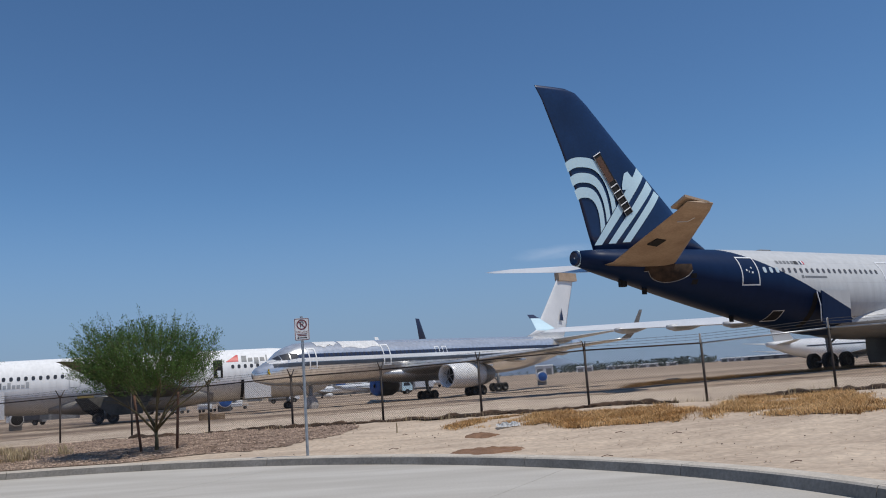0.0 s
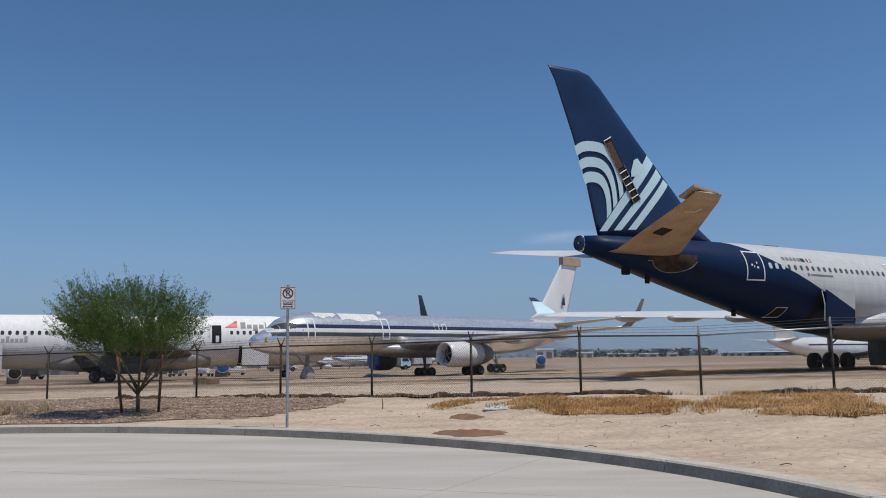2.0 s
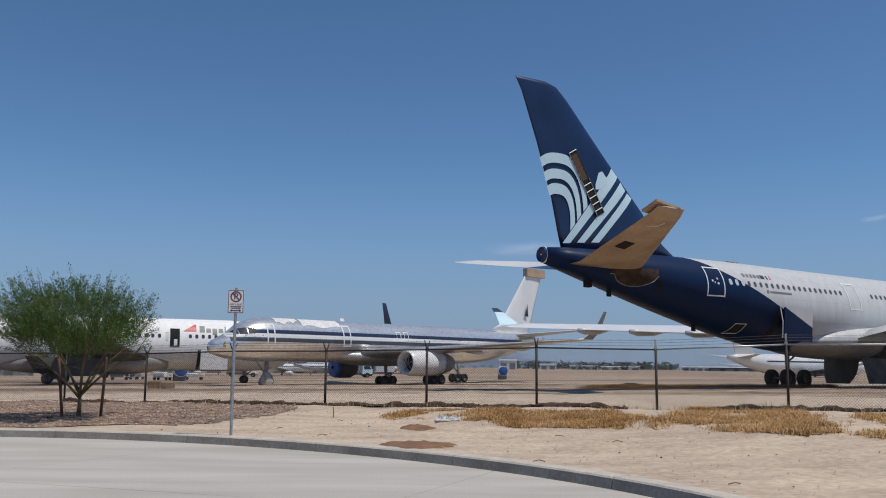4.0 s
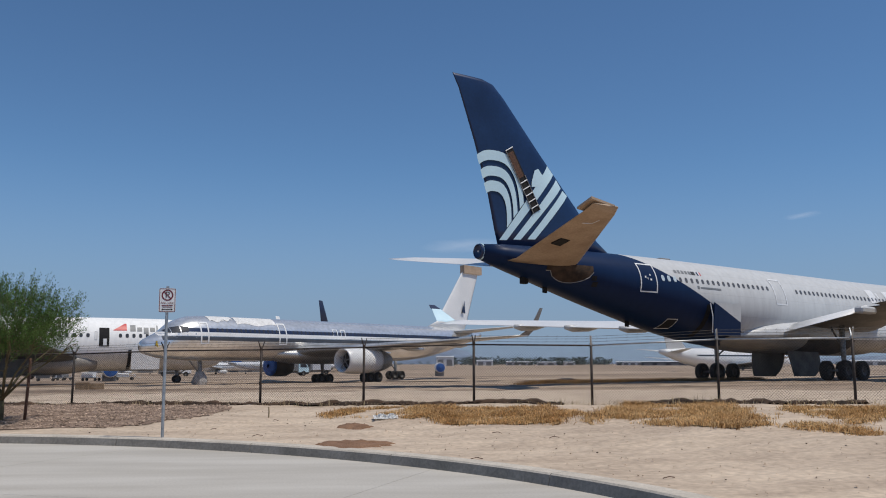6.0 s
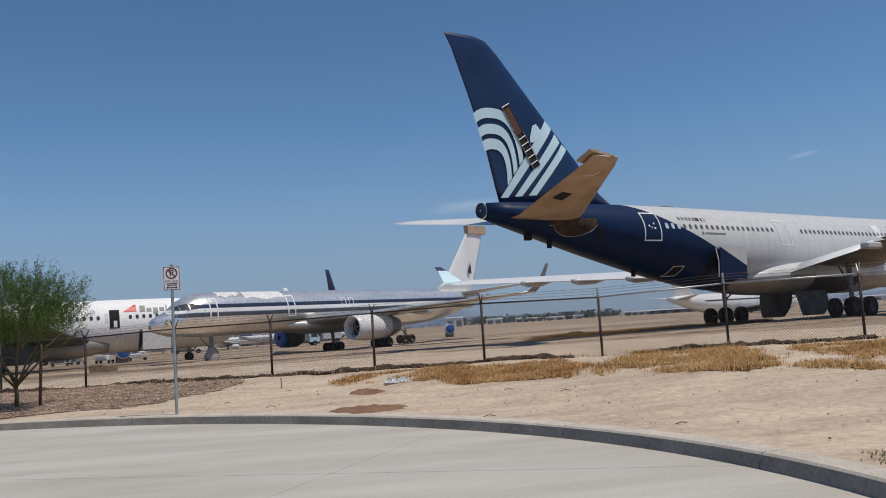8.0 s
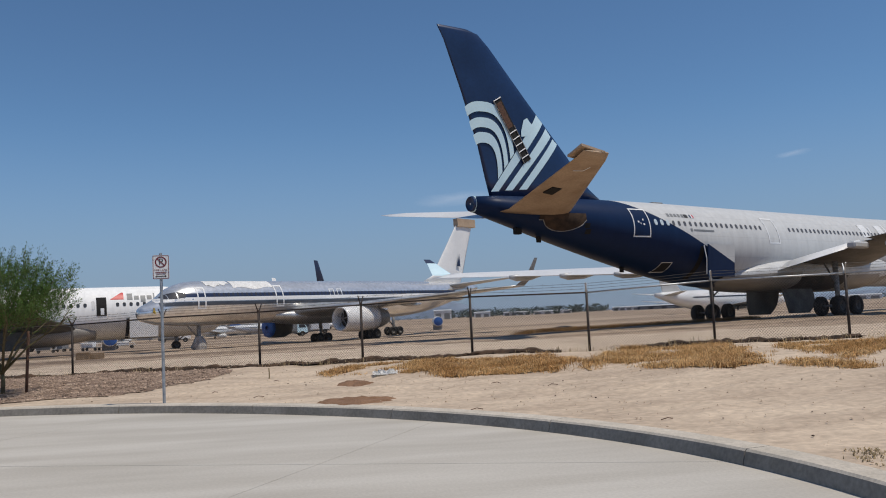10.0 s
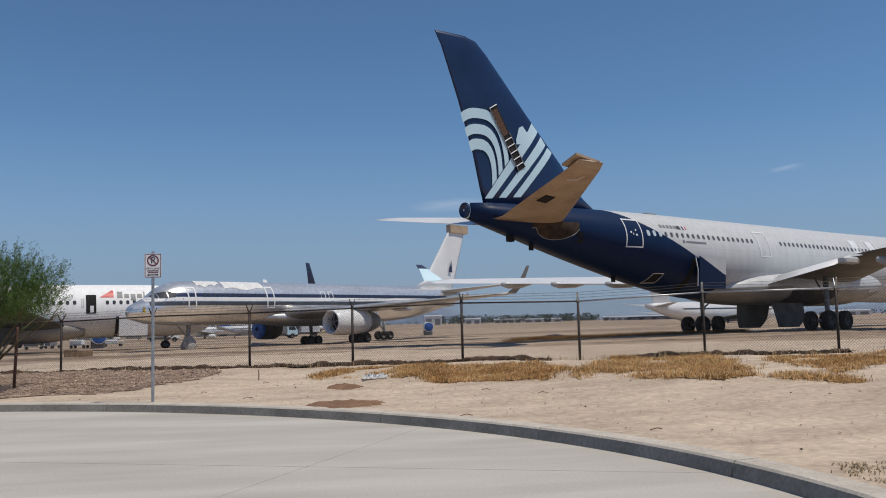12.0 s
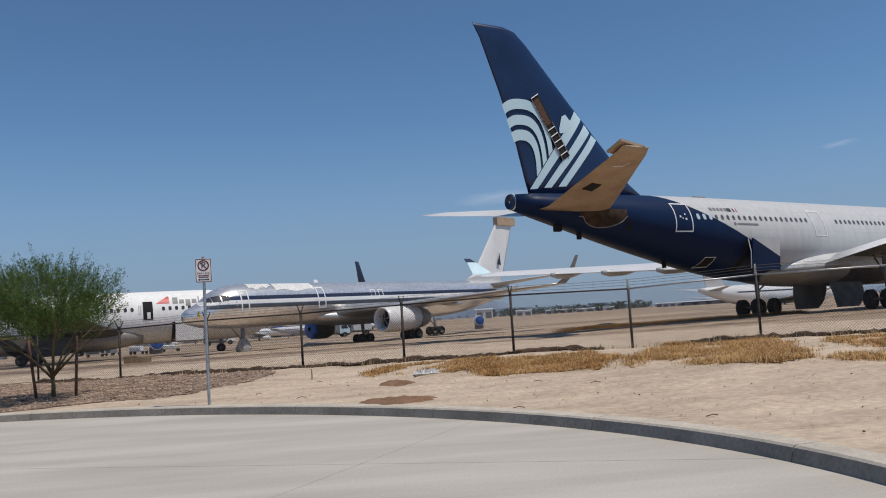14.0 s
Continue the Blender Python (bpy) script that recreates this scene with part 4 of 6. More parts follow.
    gear(root, 5.85, 0, 0.40, 0.28, 0.5, 0, 2.5, "nose_gear")
    bm = bmesh.new()
    loft(bm, [[(5.85 + w * math.cos(k * math.tau / 12) * (1 + 0.15 * math.sin(k * 5 + zz * 4)), w * 0.9 * math.sin(k * math.tau / 12), zz) for k in range(12)] for zz, w in ((0.02, 0.62), (0.45, 0.68), (0.9, 0.55), (1.35, 0.34))])
    part("gear_cover", bm, surface("grey_tarpaulin", (0.26, 0.245, 0.235), (0.40, 0.38, 0.365), 3.0, 0.8, bump=0.6, fine=7.0), root, "crumpled grey wrapping round the nose gear")
    place(root, -1.17, 91.77, -134.14, -0.1, 1.6, -0.45, 23.6)
    return root


polished_jet()

WHITE_BODY = dense([(0, 3.3, 2.6, 0.2), (0.7, 4.2, 1.95, 1.0), (2.0, 5.2, 1.6, 1.7), (3.4, 6.3, 1.45, 2.15), (5.5, 6.95, 1.38, 2.5), (8, 7.05, 1.38, 2.6), (20, 7.05, 1.38, 2.6), (33, 7.05, 1.4, 2.6), (38, 7.02, 2.0, 2.5),
                    (43, 6.9, 3.1, 2.0), (47, 6.7, 4.3, 1.2), (49.5, 6.3, 5.3, 0.5)], 0.9)
# The greyer tone below z 3.2 is the belly's shade put into the paint
CHARTER = two_tone("dusty_white_shaded_belly", (0.88, 0.88, 0.87), (0.62, 0.61, 0.585), (0.0, -1.0, -3.2))


def white_jet():
    """The white airliner with missing engines behind the trees, seen from its starboard side."""
    root = tagged(new("airliner"), "stripped white airliner with shaded belly and open door", "airliner")
    B = WHITE_BODY
    bm = bmesh.new()
    loft(bm, [ring(*s) for s in B])
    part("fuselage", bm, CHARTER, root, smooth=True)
    decal("open_door", B, 1, (12.5, 13.5, const(3.95), const(5.9)), DARK, root, 0.02, "open dark passenger doorway", 4)
    decal("door_seat", B, 1, (12.75, 13.1, const(4.05), const(4.75)), OUTLINE, root, 0.03, "", 3)
    door_outline(B, 1, 26.9, 28.0, 3.9, 5.6, root, LETTERPALE, 0.06)
    door_outline(B, 1, 13.7, 13.95, 4.6, 5.5, root, LETTERPALE, 0.05, name="service_panel")
    pane = window_mesh(0.34, 0.46)
    for a, b in ((4.6, 11.4), (14.6, 26.4), (28.6, 42.0)):
        s = a
        while s < b:
            put_window(pane, GLASS, B, 1, s, 5.1, root)
            s += 0.68
    # a tail-shaped emblem and bars in place of the names
    decal("emblem", B, 1, (10.95, 12.1, lambda u: 5.62, lambda u: 6.38 - 0.7 * u), LOGORED, root, 0.012, "red swept emblem", 6)
    decal("emblem_bar", B, 1, (10.75, 10.95, const(5.62), const(6.38)), LOGORED, root, 0.012, "", 2)
    s = 10.4
    for w, z0, z1 in ((0.55, 5.55, 6.25), (0.5, 5.55, 6.0), (0.5, 5.3, 6.0), (0.5, 5.55, 6.0), (0.14, 5.55, 6.25)):
        decal("letter_bar", B, 1, (s - w, s, const(z0), const(z1)), LETTERGREY, root, 0.012, "dark grey lettering bar", 2)
        s -= w + 0.16
    s = 36.2
    for k in range(11):
        w = 0.3
        tall = k in (4, 6, 10)
        decal("letter_bar", B, 1, (s - w, s, const(4.15), const(4.75 if tall else 4.5)), LETTERGREY if k < 5 else LETTERPALE, root, 0.012, "grey lettering bar", 2)
        s -= w + 0.12
    # cargo doors swung out
    for s0, s1, z0, z1 in ((7.4, 10.3, 1.55, 3.9), (33.9, 35.9, 1.15, 3.95)):
        bm = bmesh.new()
        loft(bm, [[(s, y - 0.12 * (z < 2.5), z) for s, z in ((s0, z0), (s1, z0), (s1, z1), (s0, z1))] for y in (3.05, 3.13)])
        bmesh.ops.recalc_face_normals(bm, faces=bm.faces)
        part("cargo_door", bm, WHITE, root, "white cargo door swung open")
        decal("cargo_opening", B, 1, (s1 - 0.1, s1 + 0.25, const(z0), const(z1 - 0.3)), DARK, root, 0.02, "", 2)
    decal("door_mark", [(a, b, c, d + 0.55) for a, b, c, d in B], 1, (34.2, 35.5, lambda u: 2.9 + 0.5 * abs(2 * u - 1), lambda u: 3.05 + 0.5 * abs(2 * u - 1)), LETTERGREY, root, 0.02, "", 6)
    bm = fin_mesh([(37.5, 46.8, 6.8, 0.06), (39.6, 47.2, 8.0, 0.09), (46.5, 50.2, 15.6, 0.08)])
    part("fin", bm, WHITE, root, smooth=True)
    for side in (1, -1):
        part("tailplane", wing_mesh([(42.5, 47.2, side * 1.0, 5.9, 0.1), (47.8, 49.8, side * 9.0, 6.7, 0.08)]), WINGGREY, root, smooth=True)
    # Fairing continues the shaded belly grey of the hull
    bm = bmesh.new()
    loft(bm, [ring(s, t, b, h, 28, 2.4) for s, t, b, h in dense([(13.5, 3.2, 1.5, 2.0), (17, 3.4, 1.0, 2.75), (22, 3.3, 0.95, 2.85), (27, 3.0, 1.05, 2.6), (30, 2.4, 1.4, 1.6)])])
    part("wing_fairing", bm, BELLY, root, "shaded grey belly fairing", True)
    for side in (1, -1):
        secs = [(15.5, 24.2, side * 2.3, 2.7, 0.13, 0.2), (19.3, 24.6, side * 7.5, 4.05, 0.11, 0.1), (26.7, 28.2, side * 18.2, 5.75, 0.1, 0.0), (27.6, 28.5, side * 19.0, 5.85, 0.06, 0.0)]
        # Starboard wing all dark grey-brown, port wing pale grey
        part("wing", wing_mesh(secs), DARKBROWN if side > 0 else WINGGREY, root, "dark grey-brown starboard wing" if side > 0 else "", True)
        gear(root, 24.5, side * 4.2, 0.58, 0.45, 1.1, 1.45, 2.6)
        bm = bmesh.new()
        loft(bm, [[(20.0, side * 4.9, 2.6), (26.2, side * 4.9, 2.7), (26.2, side * 5.0, 2.7), (20.0, side * 5.0, 2.6)], [(21.0, side * 5.3, 0.8), (24.0, side * 5.3, 0.8), (24.0, side * 5.4, 0.8), (21.0, side * 5.4, 0.8)]])
        bmesh.ops.recalc_face_normals(bm, faces=bm.faces)
        part("gear_door", bm, DARKBROWN, root, "dark undercarriage door")
    bm = bmesh.new()
    loft(bm, [[(20.2, 2.6, 2.5), (27.4, 2.6, 2.6), (27.4, 3.9, 2.75), (20.2, 3.9, 2.7)], [(21.0, 2.6, 1.6), (26.6, 2.6, 1.4), (26.6, 4.0, 1.5), (21.0, 4.0, 1.7)], [(22.4, 2.7, 0.9), (25.6, 2.7, 0.8), (25.6, 3.6, 0.8), (22.4, 3.6, 0.9)]])
    bmesh.ops.recalc_face_normals(bm, faces=bm.faces)
    part("wheel_bay", bm, DARK, root, "dark open undercarriage bay")
    bm = bmesh.new()
    box(bm, 25.6, 2.66, 2.2, 27.2, 2.75, 2.95)
    part("warning_panel", bm, FADED, root, "faded yellow panel by the wing root")
    gear(root, 5.0, 0, 0.45, 0.3, 0.6, 0, 1.8, "nose_gear")
    place(root, -38.1, 92.5, 68, 0, 0, -0.6, 24.5)
    return root


white_jet()


def polar(az, r, z=None):
    x, y = r * math.sin(radians(az)), r * math.cos(radians(az))
    return x, y, gz(x, y) if z is None else z


# ---- fence ----
FX, FY = 3.022, -1.125
P1 = (-8.9, 28.55)


def post_at(k):
    x, y = P1[0] + FX * (k - 1), P1[1] + FY * (k - 1)
    return x, y, gz(x, y)


def build_fence():
    root = tagged(new("fence"), "chain-link fence with dark posts and barbed-wire arms on sand", "fence")
    first, last = -5, 12
    dx, dy = FX / math.hypot(FX, FY), FY / math.hypot(FX, FY)
    nx, ny = -dy, dx
    for k in range(first, last + 1):
        x, y, z = post_at(k)
        bm = bmesh.new()
        tube(bm, [(x, y, z - 0.3), (x, y, z + 1.64)], 0.036, 8)
        post = part("post", bm, RUSTY, root, smooth=True)
        for sg in (1, -1):
            bm = bmesh.new()
            tube(bm, [(x, y, z + 1.60), (x + nx * sg * 0.08, y + ny * sg * 0.08, z + 1.70), (x + nx * sg * 0.22, y + ny * sg * 0.22, z + 1.88)], [0.028, 0.022, 0.014], 6)
            part("barb_arm", bm, RUSTY if k < 6 else GALV, post)
        bm = bmesh.new()
        tube(bm, [(x, y, z + 1.62), (x, y, z + 1.69)], 0.042, 8)
        part("post_cap", bm, RUSTY if k < 6 else GALV, post)
    for k in range(first, last):
        a, b = Vector(post_at(k)), Vector(post_at(k + 1))
        bm = bmesh.new()
        tube(bm, [a + Vector((0, 0, 1.62)), b + Vector((0, 0, 1.62))], 0.022, 8)
        part("top_rail", bm, RUSTY if k < 6 else GALV, root, smooth=True)
        bm = bmesh.new()
        for sg in (1,):
            for h, o in ((1.72, 0.09), (1.80, 0.155), (1.87, 0.215)):
                off = Vector((nx * sg * o, ny * sg * o, h))
                mid = (a + b) / 2 + off - Vector((0, 0, 0.015))
                tube(bm, [a + off, mid, b + off], 0.004, 4)
                for j in range(12):
                    p = a + (b - a) * (j + 0.5) / 12 + off
                    tube(bm, [p + Vector((0.02, 0, 0.025)), p - Vector((0.02, 0, 0.025))], 0.0025, 3)
        part("barbed_wire", bm, WIRE, root)
        # woven mesh: two families of slanting wires
        verts, faces = [], []
        length, top, low, pitch, r = (b - a).length, 1.62, 0.03, 0.075, 0.0036
        u = (b - a).normalized()
        for fam in (1, -1):
            c = -2.0
            while c < length + 2.0:
                h0, h1 = low, top
                p0, p1 = c + fam * h0, c + fam * h1
                q0, q1 = (p0, h0), (p1, h1)
                lo_u, hi_u = min(p0, p1), max(p0, p1)
                if hi_u > 0 and lo_u < length:
                    def at(pu):
                        return (pu - c) * fam
                    if p0 < 0: q0 = (0, at(0))
                    if p0 > length: q0 = (length, at(length))
                    if p1 < 0: q1 = (0, at(0))
                    if p1 > length: q1 = (length, at(length))
                    base = len(verts)
                    for (pu, ph) in (q0, q1):
                        g = a + u * pu + Vector((0, 0, ph))
                        for ang in (0, 2.094, 4.189):
                            verts.append((g.x + nx * r * math.cos(ang) + 0, g.y + ny * r * math.cos(ang), g.z + r * math.sin(ang)))
                    for j in range(3):
                        faces.append((base + j, base + (j + 1) % 3, base + 3 + (j + 1) % 3, base + 3 + j))
                c += pitch
        mesh_part("chain_link", verts, faces, WIRE, root, "woven grey chain-link mesh")
    return root


build_fence()


# ---- sign ----
def text_mesh(body, size):
    cu = bpy.data.curves.new("lettering", "FONT")
    cu.body, cu.size, cu.align_x, cu.align_y = body, size, "CENTER", "CENTER"
    ob = bpy.data.objects.new("lettering", cu)
    scene.collection.objects.link(ob)
    bpy.context.view_layer.update()
    me = bpy.data.meshes.new_from_object(ob)
    bpy.data.objects.remove(ob)
    return me


def build_sign():
    x, y = -3.60, 16.83
    z = gz(x, y)
    root = tagged(new("parking_sign"), "white and red no-parking sign on a galvanised steel pole", "sign")
    root.location = (x, y, z)
    root.rotation_euler = (0, radians(-0.2), radians(12))
    bm = bmesh.new()
    prof = [(-0.028, 0.03), (-0.028, 0.0), (-0.012, 0.0), (-0.008, -0.03), (0.008, -0.03), (0.012, 0.0), (0.028, 0.0), (0.028, 0.03)]
    outer = [(u, v) for u, v in prof] + [(u * 0.86, v + 0.004) for u, v in prof[::-1]]
    loft(bm, [[(u, v, h) for u, v in outer] for h in (-0.4, 2.82)])
    bmesh.ops.recalc_face_normals(bm, faces=bm.faces)
    part("pole", bm, GALV, root)
    cz = 2.55
    bm = bmesh.new()
    box(bm, -0.152, -0.042, cz - 0.228, 0.152, -0.038, cz + 0.228)
    bmesh.ops.bevel(bm, geom=[e for e in bm.edges if abs(e.verts[0].co.y - e.verts[1].co.y) > 0.003], offset=0.025, segments=3, affect="EDGES")
    panel = part("panel", bm, SIGNWHITE, root, "white sign panel with a red border")

    def flat(name, polys, mat, off):
        verts, faces = [], []
        for poly in polys:
            b = len(verts)
            verts += [(u, -0.042 - off, cz + v) for u, v in poly]
            faces.append(tuple(range(b, b + len(poly))))
        return mesh_part(name, verts, faces, mat, panel)

    w, h, t = 0.144, 0.220, 0.011
    flat("border", [[(-w, -h), (w, -h), (w, -h + t), (-w, -h + t)], [(-w, h - t), (w, h - t), (w, h), (-w, h)], [(-w, -h + t), (-w + t, -h + t), (-w + t, h - t), (-w, h - t)], [(w - t, -h + t), (w, -h + t), (w, h - t), (w - t, h - t)]], SIGNRED, 0.002)
    n, cy, r0, r1 = 32, 0.095, 0.082, 0.106
    ringp = [[(r0 * math.cos(a), cy + r0 * math.sin(a)), (r1 * math.cos(a), cy + r1 * math.sin(a)), (r1 * math.cos(b), cy + r1 * math.sin(b)), (r0 * math.cos(b), cy + r0 * math.sin(b))] for a, b in ((k * math.tau / n, (k + 1) * math.tau / n) for k in range(n))]
    flat("prohibition_ring", ringp, SIGNRED, 0.003)
    flat("slash", [[(-0.068, cy + 0.054), (-0.054, cy + 0.068), (0.068, cy - 0.054), (0.054, cy - 0.068)]], SIGNRED, 0.005)
    for body, size, v, mat in (("P", 0.17, cy, SIGNBLACK), ("FIRE LANE", 0.052, -0.055, SIGNRED)):
        me = text_mesh(body, size)
        me.materials.clear()
        me.materials.append(mat)
        ob = new("lettering", me)
        ob.parent = panel
        ob.matrix_local = Matrix.Translation((0, -0.0465, cz + v)) @ Euler((radians(90), 0, 0)).to_matrix().to_4x4()
    flat("small_print", [[(-0.1, -0.105), (0.1, -0.105), (0.1, -0.09), (-0.1, -0.09)], [(-0.09, -0.135), (0.09, -0.135), (0.09, -0.12), (-0.09, -0.12)]], SIGNRED, 0.003)
    flat("arrow", [[(-0.07, -0.18), (0.07, -0.18), (0.07, -0.165), (-0.07, -0.165)], [(-0.105, -0.1725), (-0.07, -0.195), (-0.07, -0.15)], [(0.105, -0.1725), (0.07, -0.15), (0.07, -0.195)]], SIGNBLACK, 0.003)
    for v in (0.2, -0.2):
        bm = bmesh.new()
        lathe(bm, [(-0.05, 0.001), (-0.05, 0.008), (-0.042, 0.009)], 0, 0, cz + v, 8, "y")
        part("bolt", bm, GALV, panel)
    return root


build_sign()


# ---- trees ----
def build_tree(x, y, seed, scale=1.0):
    rnd = random.Random(seed)
    root = tagged(new("desert_tree"), "young feathery green desert tree between two wooden stakes", "tree", "staked young trees")
    bm = bmesh.new()
    tube(bm, [(0, 0, -0.15), (0.01, 0.0, 0.3), (-0.01, 0.01, 0.62)], [0.06, 0.048, 0.045], 8)
    for k in range(9):
        a = k * 2.4 + rnd.uniform(-0.3, 0.3)
        reach, high = rnd.uniform(0.9, 1.75), rnd.uniform(1.6, 2.9)
        if k == 0:
            reach, high = 0.15, 3.0
        p0 = Vector((0, 0, rnd.uniform(0.45, 0.62)))
        p3 = Vector((reach * math.cos(a), reach * math.sin(a), high))
        p1 = p0.lerp(p3, 0.35) + Vector((0, 0, 0.12))
        p2 = p0.lerp(p3, 0.7) + Vector((rnd.uniform(-0.1, 0.1), rnd.uniform(-0.1, 0.1), 0.05))
        tube(bm, [p0, p1, p2, p3], [0.034, 0.024, 0.015, 0.006], 6)
        for j in range(5):
            q0 = p1.lerp(p3, rnd.uniform(0.0, 0.9))
            b = a + rnd.uniform(-1.3, 1.3)
            q1 = q0 + Vector((math.cos(b) * rnd.uniform(0.3, 0.8), math.sin(b) * rnd.uniform(0.3, 0.8), rnd.uniform(-0.05, 0.55)))
            tube(bm, [q0, q0.lerp(q1, 0.5) + Vector((0, 0, 0.06)), q1], [0.012, 0.008, 0.004], 5)
    part("trunk", bm, BARK, root, smooth=True)
    verts, faces, tv, tf = [], [], [], []

    def leaf(p, d, ln, wd):
        side = d.cross(Vector((rnd.uniform(-1, 1), rnd.uniform(-1, 1), rnd.uniform(-1, 1)))).normalized() * wd
        b = len(verts)
        verts.extend([p, p + d * ln * 0.5 + side, p + d * ln, p + d * ln * 0.5 - side])
        faces.append((b, b + 1, b + 2, b + 3))

    made = 0
    while made < 1450:
        a, c = rnd.uniform(0, math.tau), rnd.uniform(-1, 1)
        rr = rnd.uniform(0.25, 1.0) ** 0.55
        lump = 0.8 + 0.42 * noise.noise((math.cos(a) * 1.9 + seed, math.sin(a) * 1.9, c * 2.2))
        h = math.sqrt(1 - c * c)
        base = Vector((2.1 * rr * h * math.cos(a) * lump - 0.22, 2.1 * rr * h * math.sin(a) * lump + 0.15, 2.0 + (1.22 if c > 0 else 0.84) * rr * c * lump + 0.12 * rr * h))
        if base.z < 1.5 and rnd.random() < 0.35:
            continue
        out = Vector((base.x, base.y, (base.z - 1.3) * 0.9)).normalized()
        d = (out + Vector((rnd.uniform(-0.5, 0.5), rnd.uniform(-0.5, 0.5), rnd.uniform(-0.1, 0.7)))).normalized()
        ln = rnd.uniform(0.3, 0.75)
        tip = base + d * ln
        b = len(tv)
        for p, r in ((base, 0.005), (tip, 0.0015)):
            for k in range(3):
                tv.append(p + Vector((r * math.cos(k * 2.1), r * math.sin(k * 2.1), 0)))
        for k in range(3):
            tf.append((b + k, b + (k + 1) % 3, b + 3 + (k + 1) % 3, b + 3 + k))
        for j in range(44):
            u = rnd.uniform(0.05, 1.0)
            p = base + d * ln * u + Vector((rnd.gauss(0, 0.03), rnd.gauss(0, 0.03), rnd.gauss(0, 0.03)))
            ld = (d + Vector((rnd.uniform(-1, 1), rnd.uniform(-1, 1), rnd.uniform(-0.6, 1.0)))).normalized()
            leaf(p, ld, rnd.uniform(0.035, 0.075), rnd.uniform(0.006, 0.011))
        made += 1
    mesh_part("crown", [tuple(v) for v in verts], faces, LEAF, root, "airy crown of small narrow green leaves")
    tagged(mesh_part("twig_work", [tuple(v) for v in tv], tf, BARK, root), kind="stuff")
    root.location, root.scale, root.rotation_euler = (x, y, gz(x, y)), (scale, scale, scale), (0, 0, radians(35))
    return root


def build_stake(x, y, lean):
    root = tagged(new("tree_stake"), "dark weathered wooden stake beside a young tree", "stake", "tree stakes")
    bm = bmesh.new()
    tube(bm, [(0, 0, -0.3), (0, 0, 1.42)], 0.034, 10)
    part("stake_pole", bm, STAKE, root, smooth=True)
    bm = bmesh.new()
    tube(bm, [(0, 0, 1.2), (-lean * 4, 0, 1.22)], 0.008, 5)
    part("tie", bm, SIGNBLACK, root)
    root.location, root.rotation_euler = (x, y, gz(x, y)), (radians(2), lean, 0)


for tx, ty, sd, sc in ((-8.05, 20.9, 3, 0.96), (-13.05, 18.4, 8, 0.95)):
    build_tree(tx, ty, sd, sc)
    build_stake(tx - 0.34, ty - 0.1, radians(-6))
    build_stake(tx + 0.48, ty + 0.1, radians(3))


# ---- gravel bed, dirt, weeds and litter ----
BED_EDGE = ((14.0, -14.0), (18.6, -8.0), (19.4, -5.2), (20.4, -4.3), (21.4, -3.8), (23.0, -3.5), (25.2, -3.7), (34.0, -4.5))


def bed_edge(y):
    for (y0, x0), (y1, x1) in zip(BED_EDGE, BED_EDGE[1:]):
        if y <= y1:
            return x0 + (x1 - x0) * (max(y, y0) - y0) / (y1 - y0)
    return BED_EDGE[-1][1]


def in_bed(x, y):
    """Inside the planting bed: behind the kerb, before the fence, left of a wavering edge."""
    th = math.atan2(y - KY, x - KX)
    d = math.hypot(x - KX, y - KY) - kerb_r(th)
    fence = y - (P1[1] + (x - P1[0]) * FY / FX)
    edge = bed_edge(y) + 0.35 * noise.noise((y * 0.8, x * 0.5, 0)) + 0.2 * noise.noise((y * 3, x * 3, 0))
    return d > 0.55 + 0.25 * noise.noise((x * 0.9, y, 5)) and fence < -0.25 and x < edge and x > -26


def sheet(name, x0, x1, y0, y1, step, inside, mat, lift):
    verts, faces, at = [], [], {}
    nx, ny = int((x1 - x0) / step), int((y1 - y0) / step)

    def vert(i, j):
        if (i, j) not in at:
            x, y = x0 + i * step, y0 + j * step
            at[i, j] = len(verts)
            verts.append((x, y, gz(x, y) + lift + 0.006 * noise.noise((x * 4, y * 4, 1))))
        return at[i, j]

    for i in range(nx):
        for j in range(ny):
            if inside(x0 + (i + 0.5) * step, y0 + (j + 0.5) * step):
                faces.append((vert(i, j), vert(i + 1, j), vert(i + 1, j + 1), vert(i, j + 1)))
    return mesh_part(name, verts, faces, mat, smooth=True)


tagged(sheet("gravel_bed", -26, -1, 11, 34, 0.1, in_bed, GRAVEL, 0.012), "reddish-brown gravel planting bed behind the kerb", "gravel", kind="stuff")


def pebbles(name, count, spot, size, mat, label, category, seed):
    rnd = random.Random(seed)
    verts, faces = [], []
    shape = [(1, 0, 0), (-1, 0, 0), (0, 1, 0), (0, -1, 0), (0, 0, 0.8), (0, 0, -0.6)]
    tri = [(0, 2, 4), (2, 1, 4), (1, 3, 4), (3, 0, 4), (2, 0, 5), (1, 2, 5), (3, 1, 5), (0, 3, 5)]
    made = 0
    while made < count:
        at = spot(rnd)
        if at is None:
            continue
        x, y = at
        s, a = rnd.uniform(*size), rnd.uniform(0, math.tau)
        sx, sy, sz = s * rnd.uniform(0.7, 1.3), s * rnd.uniform(0.7, 1.3), s * rnd.uniform(0.5, 1.0)
        b, z = len(verts), gz(x, y) + 0.02
        for u, v, w in shape:
            u, v = u * sx, v * sy
            verts.append((x + u * math.cos(a) - v * math.sin(a), y + u * math.sin(a) + v * math.cos(a), z + w * sz + rnd.uniform(-0.1, 0.1) * s))
        faces += [tuple(b + i for i in t) for t in tri]
        made += 1
    ob = mesh_part(name, verts, faces, mat)
    return tagged(ob, label, category, kind="stuff")


